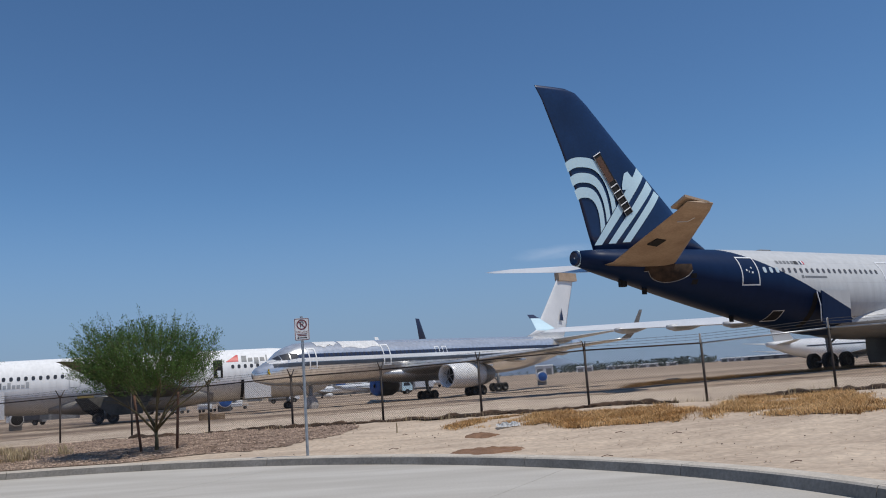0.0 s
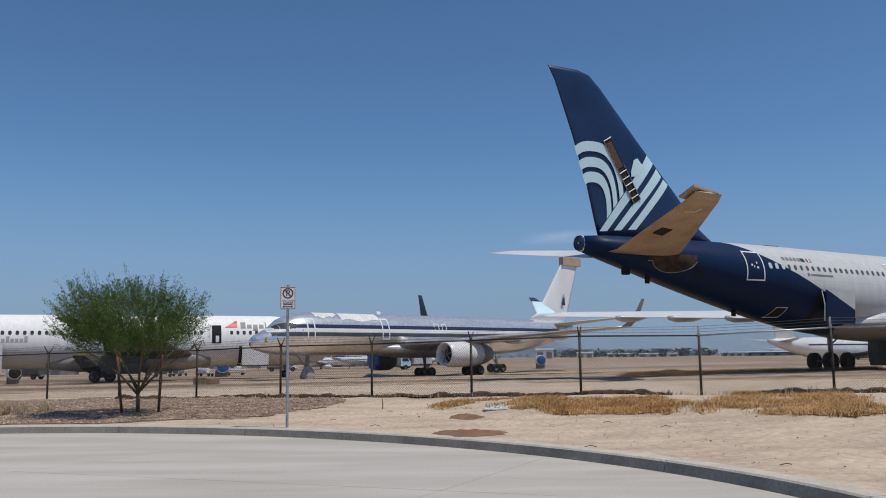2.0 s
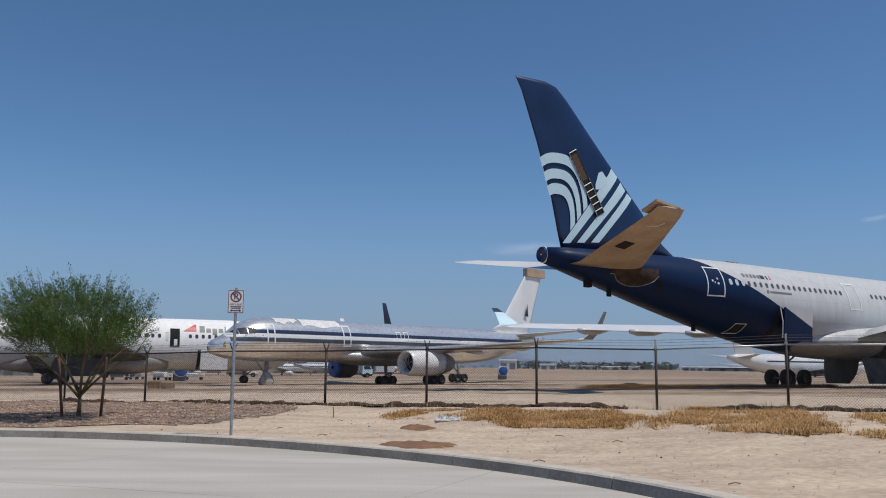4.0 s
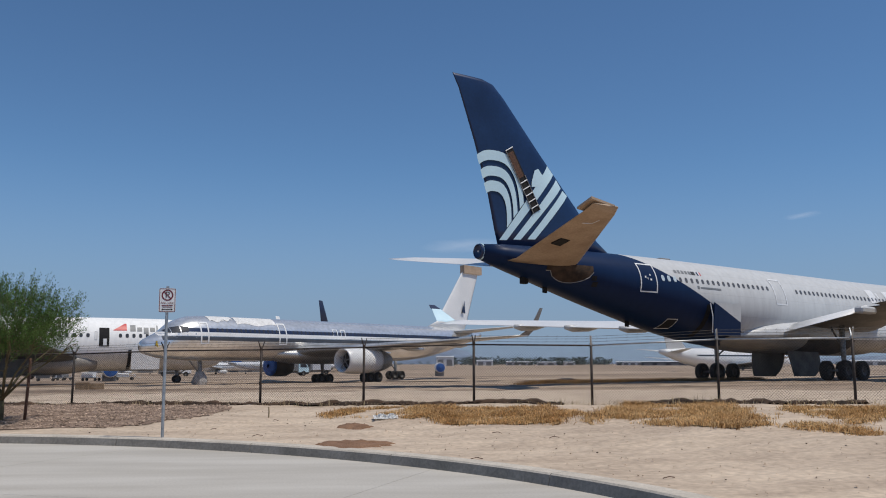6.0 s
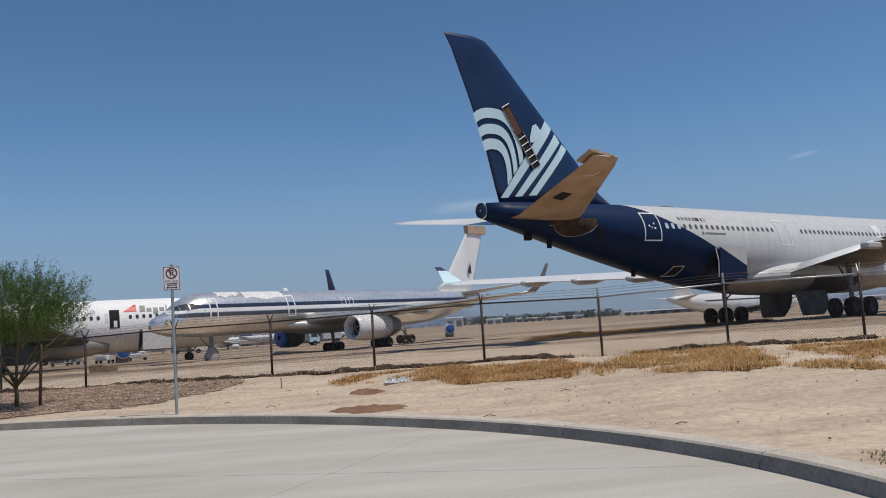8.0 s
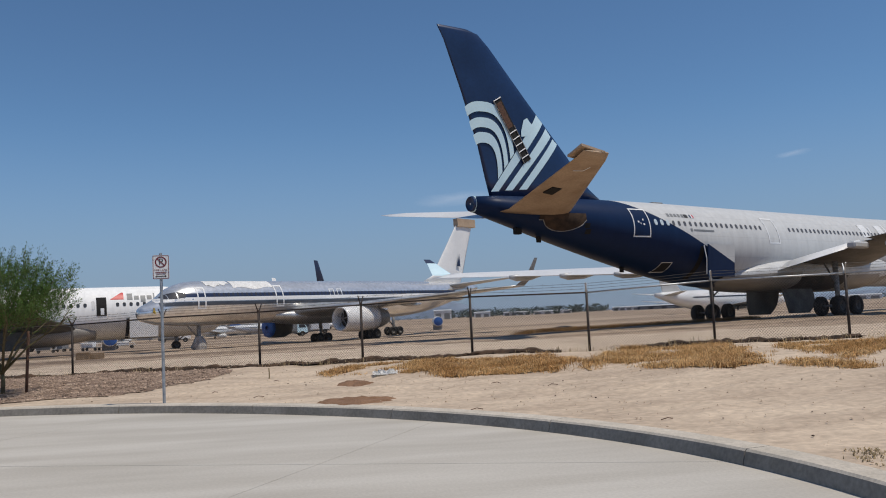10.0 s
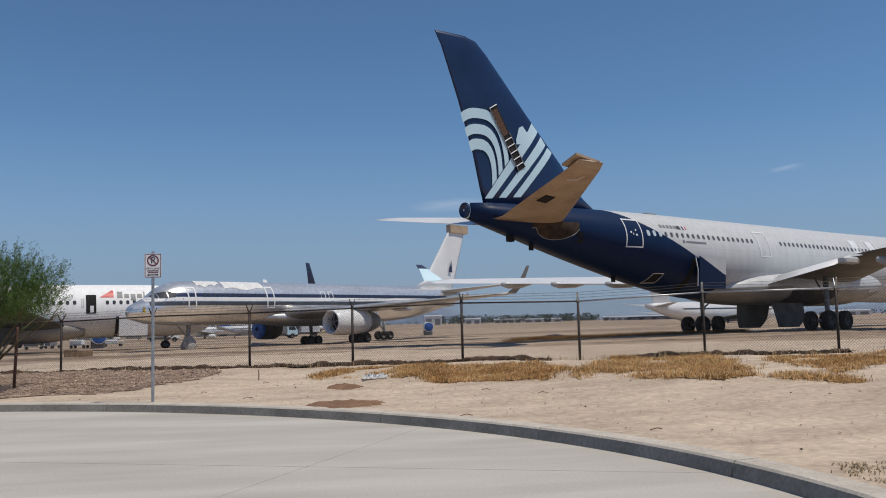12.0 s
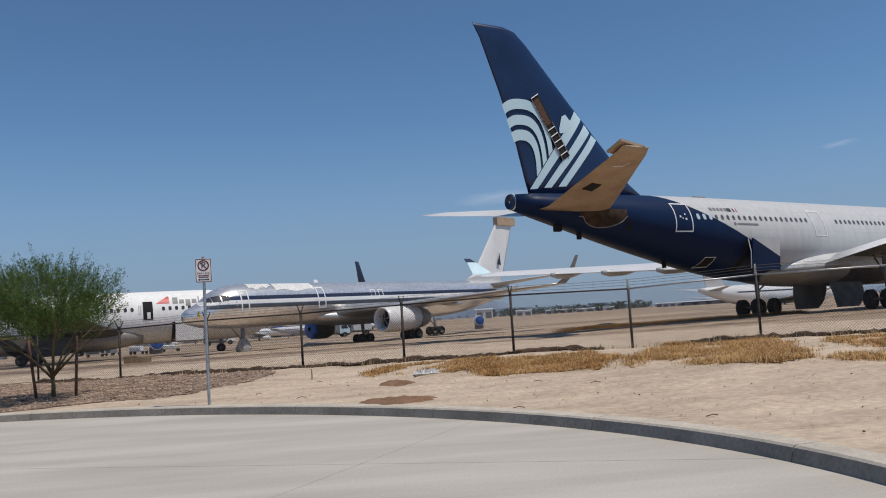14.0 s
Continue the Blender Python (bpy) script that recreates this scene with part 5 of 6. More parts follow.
def bed_spot(rnd):
    x, y = rnd.uniform(-18, -2), rnd.uniform(14, 30)
    return (x, y) if in_bed(x, y) else None


pebbles("gravel_stones", 20000, bed_spot, (0.012, 0.038), STONE, "loose reddish-brown gravel stones in the planting bed", "gravel", 5)


def sand_spot(rnd):
    x, y = rnd.uniform(-6, 13), rnd.uniform(6, 24)
    th = math.atan2(y - KY, x - KX)
    d = math.hypot(x - KX, y - KY) - kerb_r(th)
    return (x, y) if d > 0.3 and not in_bed(x, y) and y < P1[1] + (x - P1[0]) * FY / FX else None


pebbles("sand_pebbles", 1600, sand_spot, (0.005, 0.02), SAND, "small tan pebbles and crumbs strewn on the sand", "pebbles", 6)
pebbles("dirt_crumbs", 150, sand_spot, (0.006, 0.022), CLOD, "dark crumbs of dirt strewn on the sand", "dirt", 7)


def berm_spot(rnd):
    k = rnd.uniform(0.2, 12)
    x, y = P1[0] + FX * (k - 1), P1[1] + FY * (k - 1)
    w = 0.22 + 0.25 * noise.noise((k * 1.3, 0, 0))
    if noise.noise((k * 0.9, 7, 0)) < -0.28:
        return None
    o = rnd.gauss(-0.05, max(0.08, w * 0.6))
    return x + 0.3 * o, y + o


def ridge():
    """An uneven ridge of dark turned earth along the fence."""
    verts, faces, rows, n = [], [], 0, 0
    k = 0.0
    while k < 12.0:
        x, y = P1[0] + FX * (k - 1), P1[1] + FY * (k - 1)
        live = noise.noise((k * 0.9, 7, 0)) > -0.3
        h = (0.10 + 0.10 * noise.noise((k * 5, 1, 0)) + 0.05 * noise.noise((k * 17, 2, 0))) if live else -0.03
        w = 0.2 + 0.1 * noise.noise((k * 3, 4, 0))
        c = -0.08 + 0.12 * noise.noise((k * 2.2, 9, 0))
        for o, f in ((-w, -0.25), (-w * 0.5, 0.75), (0.0, 1.0), (w * 0.6, 0.6), (w, -0.25)):
            px, py = x + 0.3 * (o + c), y + o + c
            verts.append((px, py, gz(px, py) + max(-0.04, h * f) + (0.02 * noise.noise((px * 9, py * 9, 0)) if f > 0 else -0.01)))
        if n:
            b = 5 * n
            faces += [(b - 5 + j, b - 4 + j, b + 1 + j, b + j) for j in range(4)]
        n += 1
        k += 0.028
    tagged(mesh_part("dirt_ridge", verts, faces, CLOD), "uneven ridge of dark turned dirt along the fence", "dirt", kind="stuff")


ridge()


def in_berm(x, y):
    k = 1 + (x - P1[0]) / FX
    o = y - (P1[1] + (x - P1[0]) * FY / FX)
    w = 0.22 + 0.4 * noise.noise((k * 1.3, 0, 0)) + 0.15 * noise.noise((k * 6, 0, 2))
    return -0.28 - 0.2 * noise.noise((k * 3, 5, 2)) < o < max(0.0, w) + 0.05 and k > -0.5 and noise.noise((k * 0.9, 7, 0)) > -0.3


tagged(sheet("dirt_berm", -14, 26, 12, 33, 0.1, in_berm, CLOD, 0.05), "low ridge of dark turned dirt along the fence", "dirt", kind="stuff")
pebbles("dirt_clods", 6000, berm_spot, (0.02, 0.10), CLOD, "dark clods of turned dirt along the foot of the fence", "dirt", 9)


def tufts(name, count, spot, height, mat, label, seed, blades=9, spread=0.07, flat=1.0):
    rnd = random.Random(seed)
    verts, faces, made = [], [], 0
    while made < count:
        at = spot(rnd)
        if at is None:
            continue
        x, y, k = at
        z = gz(x, y)
        for j in range(blades):
            px, py = x + rnd.gauss(0, spread), y + rnd.gauss(0, spread)
            h, a, lean = rnd.uniform(*height) * k, rnd.uniform(0, math.tau), rnd.uniform(0.1, 0.9) * flat
            w = 0.005 + 0.004 * rnd.random()
            dx, dy = math.cos(a), math.sin(a)
            b = len(verts)
            m, t = 0.55, 1.0
            verts += [(px - dy * w, py + dx * w, z - 0.01), (px + dy * w, py - dx * w, z - 0.01), (px + dx * lean * h * 0.3 + dy * w * 0.7, py + dy * lean * h * 0.3 - dx * w * 0.7, z + h * 0.62), (px + dx * lean * h * 0.3 - dy * w * 0.7, py + dy * lean * h * 0.3 + dx * w * 0.7, z + h * 0.62), (px + dx * lean * h, py + dy * lean * h, z + h)]
            faces += [(b, b + 1, b + 2, b + 3), (b + 3, b + 2, b + 4)]
        made += 1
    return tagged(mesh_part(name, verts, faces, mat), label, "grass", kind="stuff")


PATCHES = (((1.5, 18.7), (2.0, 18.0), (3.8, 17.1), (4.8, 18.9), (4.7, 21.6), (1.5, 22.2)),
           ((4.5, 16.6), (5.5, 15.9), (6.3, 14.4), (6.8, 14.3), (7.6, 16.7), (9.0, 20.3), (7.0, 22.3), (5.3, 19.2)),
           ((8.4, 17.0), (7.1, 13.9), (7.6, 12.4), (9.8, 15.5), (15.0, 16.0), (15.0, 19.0), (9.6, 18.6)))
SPARSE = ((-1.0, 21.7), (-0.4, 19.8), (0.4, 20.6), (1.6, 19.0), (1.9, 22.6), (0.3, 23.0))


def inside(poly, x, y):
    odd = False
    for (x0, y0), (x1, y1) in zip(poly, poly[1:] + poly[:1]):
        if (y0 > y) != (y1 > y) and x < x0 + (x1 - x0) * (y - y0) / (y1 - y0):
            odd = not odd
    return odd


def grass_depth(x, y):
    """Above nought where dry grass grows: patches with a ragged edge and bare gaps."""
    wx, wy = x + 0.45 * noise.noise((x * 0.9, y * 0.9, 4)) + 0.2 * noise.noise((x * 3, y * 3, 8)), y + 0.5 * noise.noise((x * 0.8, y * 0.7, 14)) + 0.2 * noise.noise((x * 3, y * 3, 18))
    n = noise.noise((x * 0.9, y * 0.7, 4)) + 0.6 * noise.noise((x * 2.4, y * 2.0, 1)) + 0.3 * noise.noise((x * 6, y * 6, 2))
    if any(inside(p, wx, wy) for p in PATCHES[:2]):
        return n + 0.24
    if inside(PATCHES[2], wx, wy):
        return n - 0.02
    return n - 0.14 if inside(SPARSE, wx, wy) else -1.0


def grass_spot(rnd):
    x, y = rnd.uniform(-1.2, 15.0), rnd.uniform(12, 23.2)
    n = grass_depth(x, y)
    return (x, y, 0.55 + 0.75 * min(1.0, n)) if n > 0 else None


tagged(sheet("grass_thatch", -1.4, 15.0, 12, 23.4, 0.07, lambda x, y: grass_depth(x, y) > 0.1, surface("dead_grass_thatch", (0.38, 0.23, 0.10), (0.58, 0.40, 0.20), 2.2, 0.95, bump=0.8, fine=26.0, mute=0.35), 0.016), "matted orange-brown thatch under the dry grass", "grass", kind="stuff")
tufts("dry_grass", 6200, grass_spot, (0.03, 0.12), DRYGRASS, "patches of golden dry grass on the sand", 11, 8, 0.09, 3.0)
tufts("dead_weeds", 3600, grass_spot, (0.03, 0.15), surface("dead_brown_weed", (0.24, 0.13, 0.05), (0.46, 0.29, 0.12), 0.8, 0.9, random_tint=0.4, thin=0.3), "flattened brown dead weeds among the dry grass", 17, 7, 0.12, 3.0)


def kerb_grass_spot(rnd):
    a, r = rnd.uniform(0, math.tau), math.sqrt(rnd.random())
    x, y = 4.5 + 0.35 * r * math.cos(a), 6.95 + 0.55 * r * math.sin(a)
    return x, y, 0.7


tufts("kerb_grass", 60, kerb_grass_spot, (0.015, 0.055), DRYWEED, "sparse dry grass by the kerb", 12, 7, 0.06, 3.5)


def weed_spot(rnd):
    cx, cy, s = rnd.choice(((-12.6, 21.0, 0.3), (-11.6, 21.6, 0.4), (-12.9, 23.4, 0.4), (-11.3, 22.4, 0.4), (-13.4, 20.2, 0.4), (-12.1, 22.4, 0.45), (-12.3, 21.4, 0.4), (-14.0, 19.0, 0.3)))
    return rnd.gauss(cx, s * 0.5), rnd.gauss(cy, s * 0.5), 1.0


tufts("dry_weeds", 85, weed_spot, (0.08, 0.38), DRYWEED, "pale brown dry weeds in the gravel bed", 13, 16, 0.08, 1.5)


def fence_weed_spot(rnd):
    k = rnd.uniform(0.5, 11.5)
    x, y = P1[0] + FX * (k - 1), P1[1] + FY * (k - 1)
    return (x, y + rnd.gauss(-0.2, 0.3), rnd.uniform(0.5, 1.4)) if noise.noise((k * 1.1, 3, 0)) > -0.1 else None


tufts("fence_weeds", 260, fence_weed_spot, (0.05, 0.2), DRYWEED, "thin brown weeds along the foot of the fence", 14, 5, 0.08)


def field_weed_spot(rnd):
    t = rnd.random()
    az, r = 9.5 + 16 * t, 60 + 13 * t + rnd.gauss(0, 1.3)
    x, y = r * math.sin(radians(az)), r * math.cos(radians(az))
    return (x, y, 1.0) if noise.noise((x * 0.25, y * 0.25, 9)) > -0.3 else None


tufts("field_weeds", 2600, field_weed_spot, (0.08, 0.3), surface("rust_brown_weed", (0.12, 0.06, 0.02), (0.34, 0.19, 0.06), 0.8, 0.9, random_tint=0.35), "rust-brown weeds in a strip across the airfield dirt", 15, 8, 0.25)


def blot(name, cx, cy, rx, ry, mat, lift, label, category, seed):
    """A low uneven mound or stain of loose dirt."""
    bm = bmesh.new()
    rings = []
    for i in range(7):
        u = i / 6
        rows = []
        for k in range(40):
            a = k * math.tau / 40
            w = 1 + 0.35 * noise.noise((math.cos(a) * 1.4 + seed, math.sin(a) * 1.4, 0)) + 0.4 * noise.noise((math.cos(a) * 4, math.sin(a) * 4, seed + 0.5)) + 0.2 * noise.noise((math.cos(a) * 11, math.sin(a) * 11, seed + 0.3))
            x, y = cx + rx * w * u * math.cos(a), cy + ry * w * u * math.sin(a)
            rows.append(bm.verts.new((x, y, gz(x, y) - 0.03 * (u > 0.95) + 0.012 + lift * (1 - u * u) * (1 + 1.1 * noise.noise((x * 7, y * 7, seed))))))
        rings.append(rows)
    for p, q in zip(rings[1:], rings[2:]):
        for k in range(40):
            bm.faces.new((p[k], q[k], q[(k + 1) % 40], p[(k + 1) % 40]))
    bm.faces.new(rings[1])
    for v in rings[0]:
        bm.verts.remove(v)
    return tagged(part(name, bm, mat, smooth=True), label, category, kind="stuff")


blot("dirt_patch", -0.1, 15.05, 0.68, 0.6, DAMP, 0.04, "low patch of red-brown dirt on the sand", "dirt", 1)
blot("dirt_patch", -0.05, 18.2, 0.34, 0.5, DAMP, 0.04, "low patch of dark dirt on the sand", "dirt", 2)
blot("grey_mound", *polar(13.6, 76)[:2], 1.15, 1.0, surface("grey_tarp", (0.05, 0.06, 0.075), (0.11, 0.12, 0.14), 1.0, 0.8, bump=0.4), 0.16, "low grey tarpaulin-covered mound on the airfield", "mound", 3)


def litter():
    bm = bmesh.new()
    rnd = random.Random(4)
    n, m = 15, 8
    grid = [[bm.verts.new((0.74 * i / (n - 1) - 0.37 + rnd.uniform(-0.03, 0.03), 0.5 * j / (m - 1) - 0.25 + rnd.uniform(-0.05, 0.05), 0.02 + (0.02 + 0.11 * j / (m - 1)) * rnd.uniform(0.3, 1.2))) for j in range(m)] for i in range(n)]
    for i in range(n - 1):
        for j in range(m - 1):
            bm.faces.new((grid[i][j], grid[i + 1][j], grid[i + 1][j + 1], grid[i][j + 1]))
    bmesh.ops.solidify(bm, geom=bm.faces[:], thickness=0.008)
    ob = part("plastic_sheet", bm, surface("white_plastic", (0.80, 0.80, 0.79), (0.88, 0.88, 0.87), 5.0, 0.5))
    ob.location, ob.scale = (0.6, 19.4, gz(0.6, 19.4)), (0.72, 0.8, 0.8)
    ob.rotation_euler = (0, 0, radians(6))
    tagged(ob, "crumpled white plastic sheet lying on the sand", "litter")
    bm = bmesh.new()
    tube(bm, [(0, 0, -0.1), (0.01, 0, 0.14), (0, 0, 0.26)], [0.018, 0.016, 0.014], 7)
    ob = part("wooden_peg", bm, DRYWEED)
    x, y = -2.1, 21.2
    ob.location = (x, y, gz(x, y))
    tagged(ob, "short weathered wooden peg standing in the sand", "peg")
    rnd = random.Random(21)
    for k in range(26):
        at = sand_spot(rnd)
        if at is None:
            continue
        bm = bmesh.new()
        a = rnd.uniform(0, math.tau)
        ln = rnd.uniform(0.1, 0.3)
        tube(bm, [(0, 0, 0.012), (ln * 0.5 * math.cos(a), ln * 0.5 * math.sin(a), 0.03), (ln * math.cos(a + 0.3), ln * math.sin(a + 0.3), 0.012)], 0.006, 4)
        ob = part("twig", bm, STAKE)
        ob.location = (*at, gz(*at))
        tagged(ob, "thin dark dry twig lying on the sand", "twig", "twigs on the sand")


litter()


# ---- the far side of the airfield ----
def far_jet(name_label, x, y, heading, scale, body_mat, fin_mat, z0=None):
    """A distant airliner: body, wings, tail, engines and wheels."""
    root = tagged(new("airliner"), name_label, "airliner", "distant parked airliners")
    st = dense([(0, 3.6, 3.2, 0.15), (1.2, 4.6, 2.5, 1.1), (3, 5.6, 2.2, 1.7), (6, 6.0, 2.1, 1.95), (26, 6.0, 2.1, 1.95), (32, 5.95, 3.2, 1.5), (38, 5.7, 4.9, 0.4)], 2.0)
    bm = bmesh.new()
    loft(bm, [ring(*s, n=20) for s in st])
    part("fuselage", bm, body_mat, root, smooth=True)
    part("fin", fin_mesh([(30.8, 36.2, 5.6, 0.07), (35.0, 37.7, 10.6, 0.07), (36.5, 38.4, 12.4, 0.06)]), fin_mat, root, smooth=True)
    for side in (1, -1):
        part("wing", wing_mesh([(13, 20, side * 1.5, 2.8, 0.12), (22.5, 24.2, side * 17, 4.4, 0.1)]), WINGGREY, root, smooth=True)
        part("tailplane", wing_mesh([(33, 36.6, side * 0.6, 5.2, 0.1), (36.6, 38.0, side * 6.2, 5.8, 0.1)]), WINGGREY, root, smooth=True)
        bm = bmesh.new()
        lathe(bm, [(0.8, 0.6), (0.0, 0.95), (1.0, 1.05), (3.0, 0.9), (4.0, 0.6)], 13.5, side * 5.5, 1.5, 18)
        part("engine", bm, body_mat, root, smooth=True)
        gear(root, 18.5, side * 2.8, 0.5, 0.35, 0.8, 0, 2.6)
    gear(root, 4.0, 0, 0.4, 0.25, 0.4, 0, 2.3, "nose_gear")
    decal("window_line", st, 1, (5, 30, const(4.5), const(4.75)), GLASS, root, 0.012, "", 10)
    decal("window_line", st, -1, (5, 30, const(4.5), const(4.75)), GLASS, root, 0.012, "", 10)
    place(root, x, y, heading, 0, 0, gz(x, y) if z0 is None else z0, 18.5)
    root.scale = (scale, scale, scale)
    return root


far_jet("white jet airliner parked beyond the navy-tailed one", 65.0, 150.0, 62, 0.92, WHITE, WHITE, -1.35)
far_jet("distant airliner with a tall dark navy fin", 1.3, 251.3, 18, 1.42, WHITE, FARNAVY)
far_jet("distant airliner with a white fin", -13.4, 282.9, 20, 1.27, WHITE, WHITE)
for az, r, hd, sc, mats in ((-12.2, 190, 80, 0.42, (WHITE, STRIPEBLUE)), (-9.0, 185, 95, 0.42, (WHITE, BRIGHTBLUE)), (-6.6, 195, 70, 0.45, (WHITE, STRIPEBLUE)), (-3.4, 200, 85, 0.42, (WHITE, WHITE)), (-24.0, 200, 85, 0.42, (WHITE, WHITE)), (-17.5, 210, 75, 0.42, (WHITE, BRIGHTBLUE))):
    x, y, _ = polar(az, r)
    far_jet("distant white jet parked in a row", x, y, hd, sc, *mats)


def stored_engine(az, r, rad, cover, label):
    root = tagged(new("engine"), label, "engine")
    bm = bmesh.new()
    lathe(bm, [(0.5, rad * 0.75), (0.1, rad * 0.86), (0.0, rad * 0.93), (0.15, rad), (1.4, rad * 1.04), (2.6, rad * 0.9), (3.2, rad * 0.7)], 0, 0, rad + 0.5, 28)
    part("cowl", bm, WHITE, root, smooth=True)
    bm = bmesh.new()
    m = lathe(bm, [(0.03, rad * 0.9), (-0.05, rad * 0.5), (-0.06, 0.05)], 0, 0, rad + 0.5, 28)
    bm.faces.new(m[2])
    part("intake_cover" if cover is BRIGHTBLUE else "fan_disc", bm, cover, root, smooth=True)
    for s in (0.5, 2.2):
        bm = bmesh.new()
        box(bm, s, -rad * 0.8, 0, s + 0.15, rad * 0.8, 0.5 + rad * 0.35, 0.02)
        part("stand_frame", bm, STRUT, root)
    x, y, z = polar(az, r)
    root.location = (x, y, z)
    root.rotation_euler = (0, 0, radians(90 - az + 6))


def ground_cart(az, r, mat, turn, w, h, label):
    """A low tow-behind equipment cart with a drawbar."""
    root = tagged(new("ground_cart"), label, "cart", "carts on the airfield")
    bm = bmesh.new()
    box(bm, -w / 2, -0.6, 0.38, w / 2, 0.6, 0.46, 0.02)
    part("deck", bm, STRUT, root)
    bm = bmesh.new()
    box(bm, -w / 2 + 0.1, -0.5, 0.462, w * 0.2, 0.5, h, 0.05)
    part("housing", bm, mat, root)
    for y in (-0.55, 0.55):
        bm = bmesh.new()
        tube(bm, [(-w / 2 + 0.05, y, 0.46), (-w / 2 + 0.05, y, h * 0.95), (w / 2 - 0.05, y, h * 0.8), (w / 2 - 0.05, y, 0.46)], 0.03, 6)
        part("rail", bm, OUTLINE, root)
    bm = bmesh.new()
    tube(bm, [(w / 2, 0, 0.42), (w / 2 + 0.8, 0, 0.3)], 0.035, 6)
    part("drawbar", bm, STRUT, root)
    for u in (-w * 0.35, w * 0.35):
        for y in (-0.55, 0.55):
            wheel(u, y, 0.2, 0.14, root)
    x, y, z = polar(az, r)
    root.location, root.rotation_euler = (x, y, z), (0, 0, radians(turn))


ground_cart(-18.8, 130, GREYBOX, 15, 2.6, 1.5, "dark equipment cart with white rails under the white airliner")
ground_cart(-17.8, 134, STRUT, 60, 1.8, 1.3, "grey equipment cart with white rails on the dirt")
ground_cart(-16.3, 125, WHITE, -10, 2.4, 1.1, "low white equipment cart beyond the white airliner")
ground_cart(-14.4, 128, WHITE, 20, 2.8, 0.95, "long low white equipment cart on the dirt")
# Stand is added: this engine belongs to an aircraft behind, not built
stored_engine(-15.2, 118, 0.95, BRIGHTBLUE, "engine of an unbuilt aircraft on an added stand, with a bright blue cover")
# A lone leg, added for the gear of a hidden aircraft without its body
def parked_bogie(az, r):
    root = tagged(new("undercarriage"), "dark undercarriage leg with four wheels, of an unbuilt aircraft behind", "undercarriage")
    gear(root, 0, 0, 0.5, 0.38, 0.86, 1.14, 2.4)
    x, y, z = polar(az, r)
    root.location, root.rotation_euler = (x, y, z), (0, 0, radians(40))


parked_bogie(2.45, 104)
# Also an unbuilt aircraft's engine, set on an added stand
stored_engine(-27.2, 108, 0.7, DARK, "white engine of an unbuilt aircraft on an added stand")
stored_engine(5.4, 125, 0.7, BRIGHTBLUE, "stored engine with a blue cover behind the polished airliner")


def crate(az, r, w, d, h, turn):
    root = tagged(new("crate"), "low weathered wooden crate on the dirt", "crate", "wooden crates")
    for k in range(4):
        for s in (-1, 1):
            bm = bmesh.new()
            box(bm, -w / 2, s * d / 2 - 0.02, k * h / 4 + 0.02, w / 2, s * d / 2 + 0.02, (k + 1) * h / 4 - 0.01, 0.006)
            part("board", bm, CRATEWOOD, root)
    for s in (-1, 1):
        bm = bmesh.new()
        box(bm, s * w / 2 - 0.02, -d / 2 + 0.025, 0.02, s * w / 2 + 0.02, d / 2 - 0.025, h - 0.01, 0.006)
        part("end_panel", bm, CRATEWOOD, root)
    bm = bmesh.new()
    box(bm, -w / 2 + 0.025, -d / 2 + 0.025, h - 0.06, w / 2 - 0.025, d / 2 - 0.025, h - 0.02)
    part("lid", bm, STAKE, root)
    x, y, z = polar(az, r)
    root.location, root.rotation_euler = (x, y, z - 0.02), (0, 0, radians(turn))


crate(-16.75, 64, 0.8, 0.8, 0.55, 10)
crate(-16.1, 64.4, 1.2, 0.8, 0.42, 14)


def hangar(az, r, w, d, h, wall_mat, label, doors=0, turn=0.0):
    root = tagged(new("building"), label, "building", "far airfield buildings")
    bm = bmesh.new()
    box(bm, -w / 2, -d / 2, 0, w / 2, d / 2, h)
    wall = part("wall", bm, wall_mat, root)
    bm = bmesh.new()
    loft(bm, [[(-w / 2 - 0.4, -d / 2 - 0.4, h), (w / 2 + 0.4, -d / 2 - 0.4, h), (w / 2 + 0.4, d / 2 + 0.4, h), (-w / 2 - 0.4, d / 2 + 0.4, h)], [(-w / 2 - 0.4, -0.5, h + d * 0.06), (w / 2 + 0.4, -0.5, h + d * 0.06), (w / 2 + 0.4, 0.5, h + d * 0.06), (-w / 2 - 0.4, 0.5, h + d * 0.06)]])
    bmesh.ops.recalc_face_normals(bm, faces=bm.faces)
    part("roof", bm, WINGGREY, root)
    for k in range(doors):
        bm = bmesh.new()
        c = -w / 2 + w * (k + 0.5) / doors
        box(bm, c - w / doors * 0.32, -d / 2 - 0.06, 0, c + w / doors * 0.32, -d / 2 - 0.02, h * 0.7)
        part("door", bm, STRUT, root)
    x, y, z = polar(az, r)
    root.location, root.rotation_euler = (x, y, z - 0.05), (0, 0, radians(-az + turn))


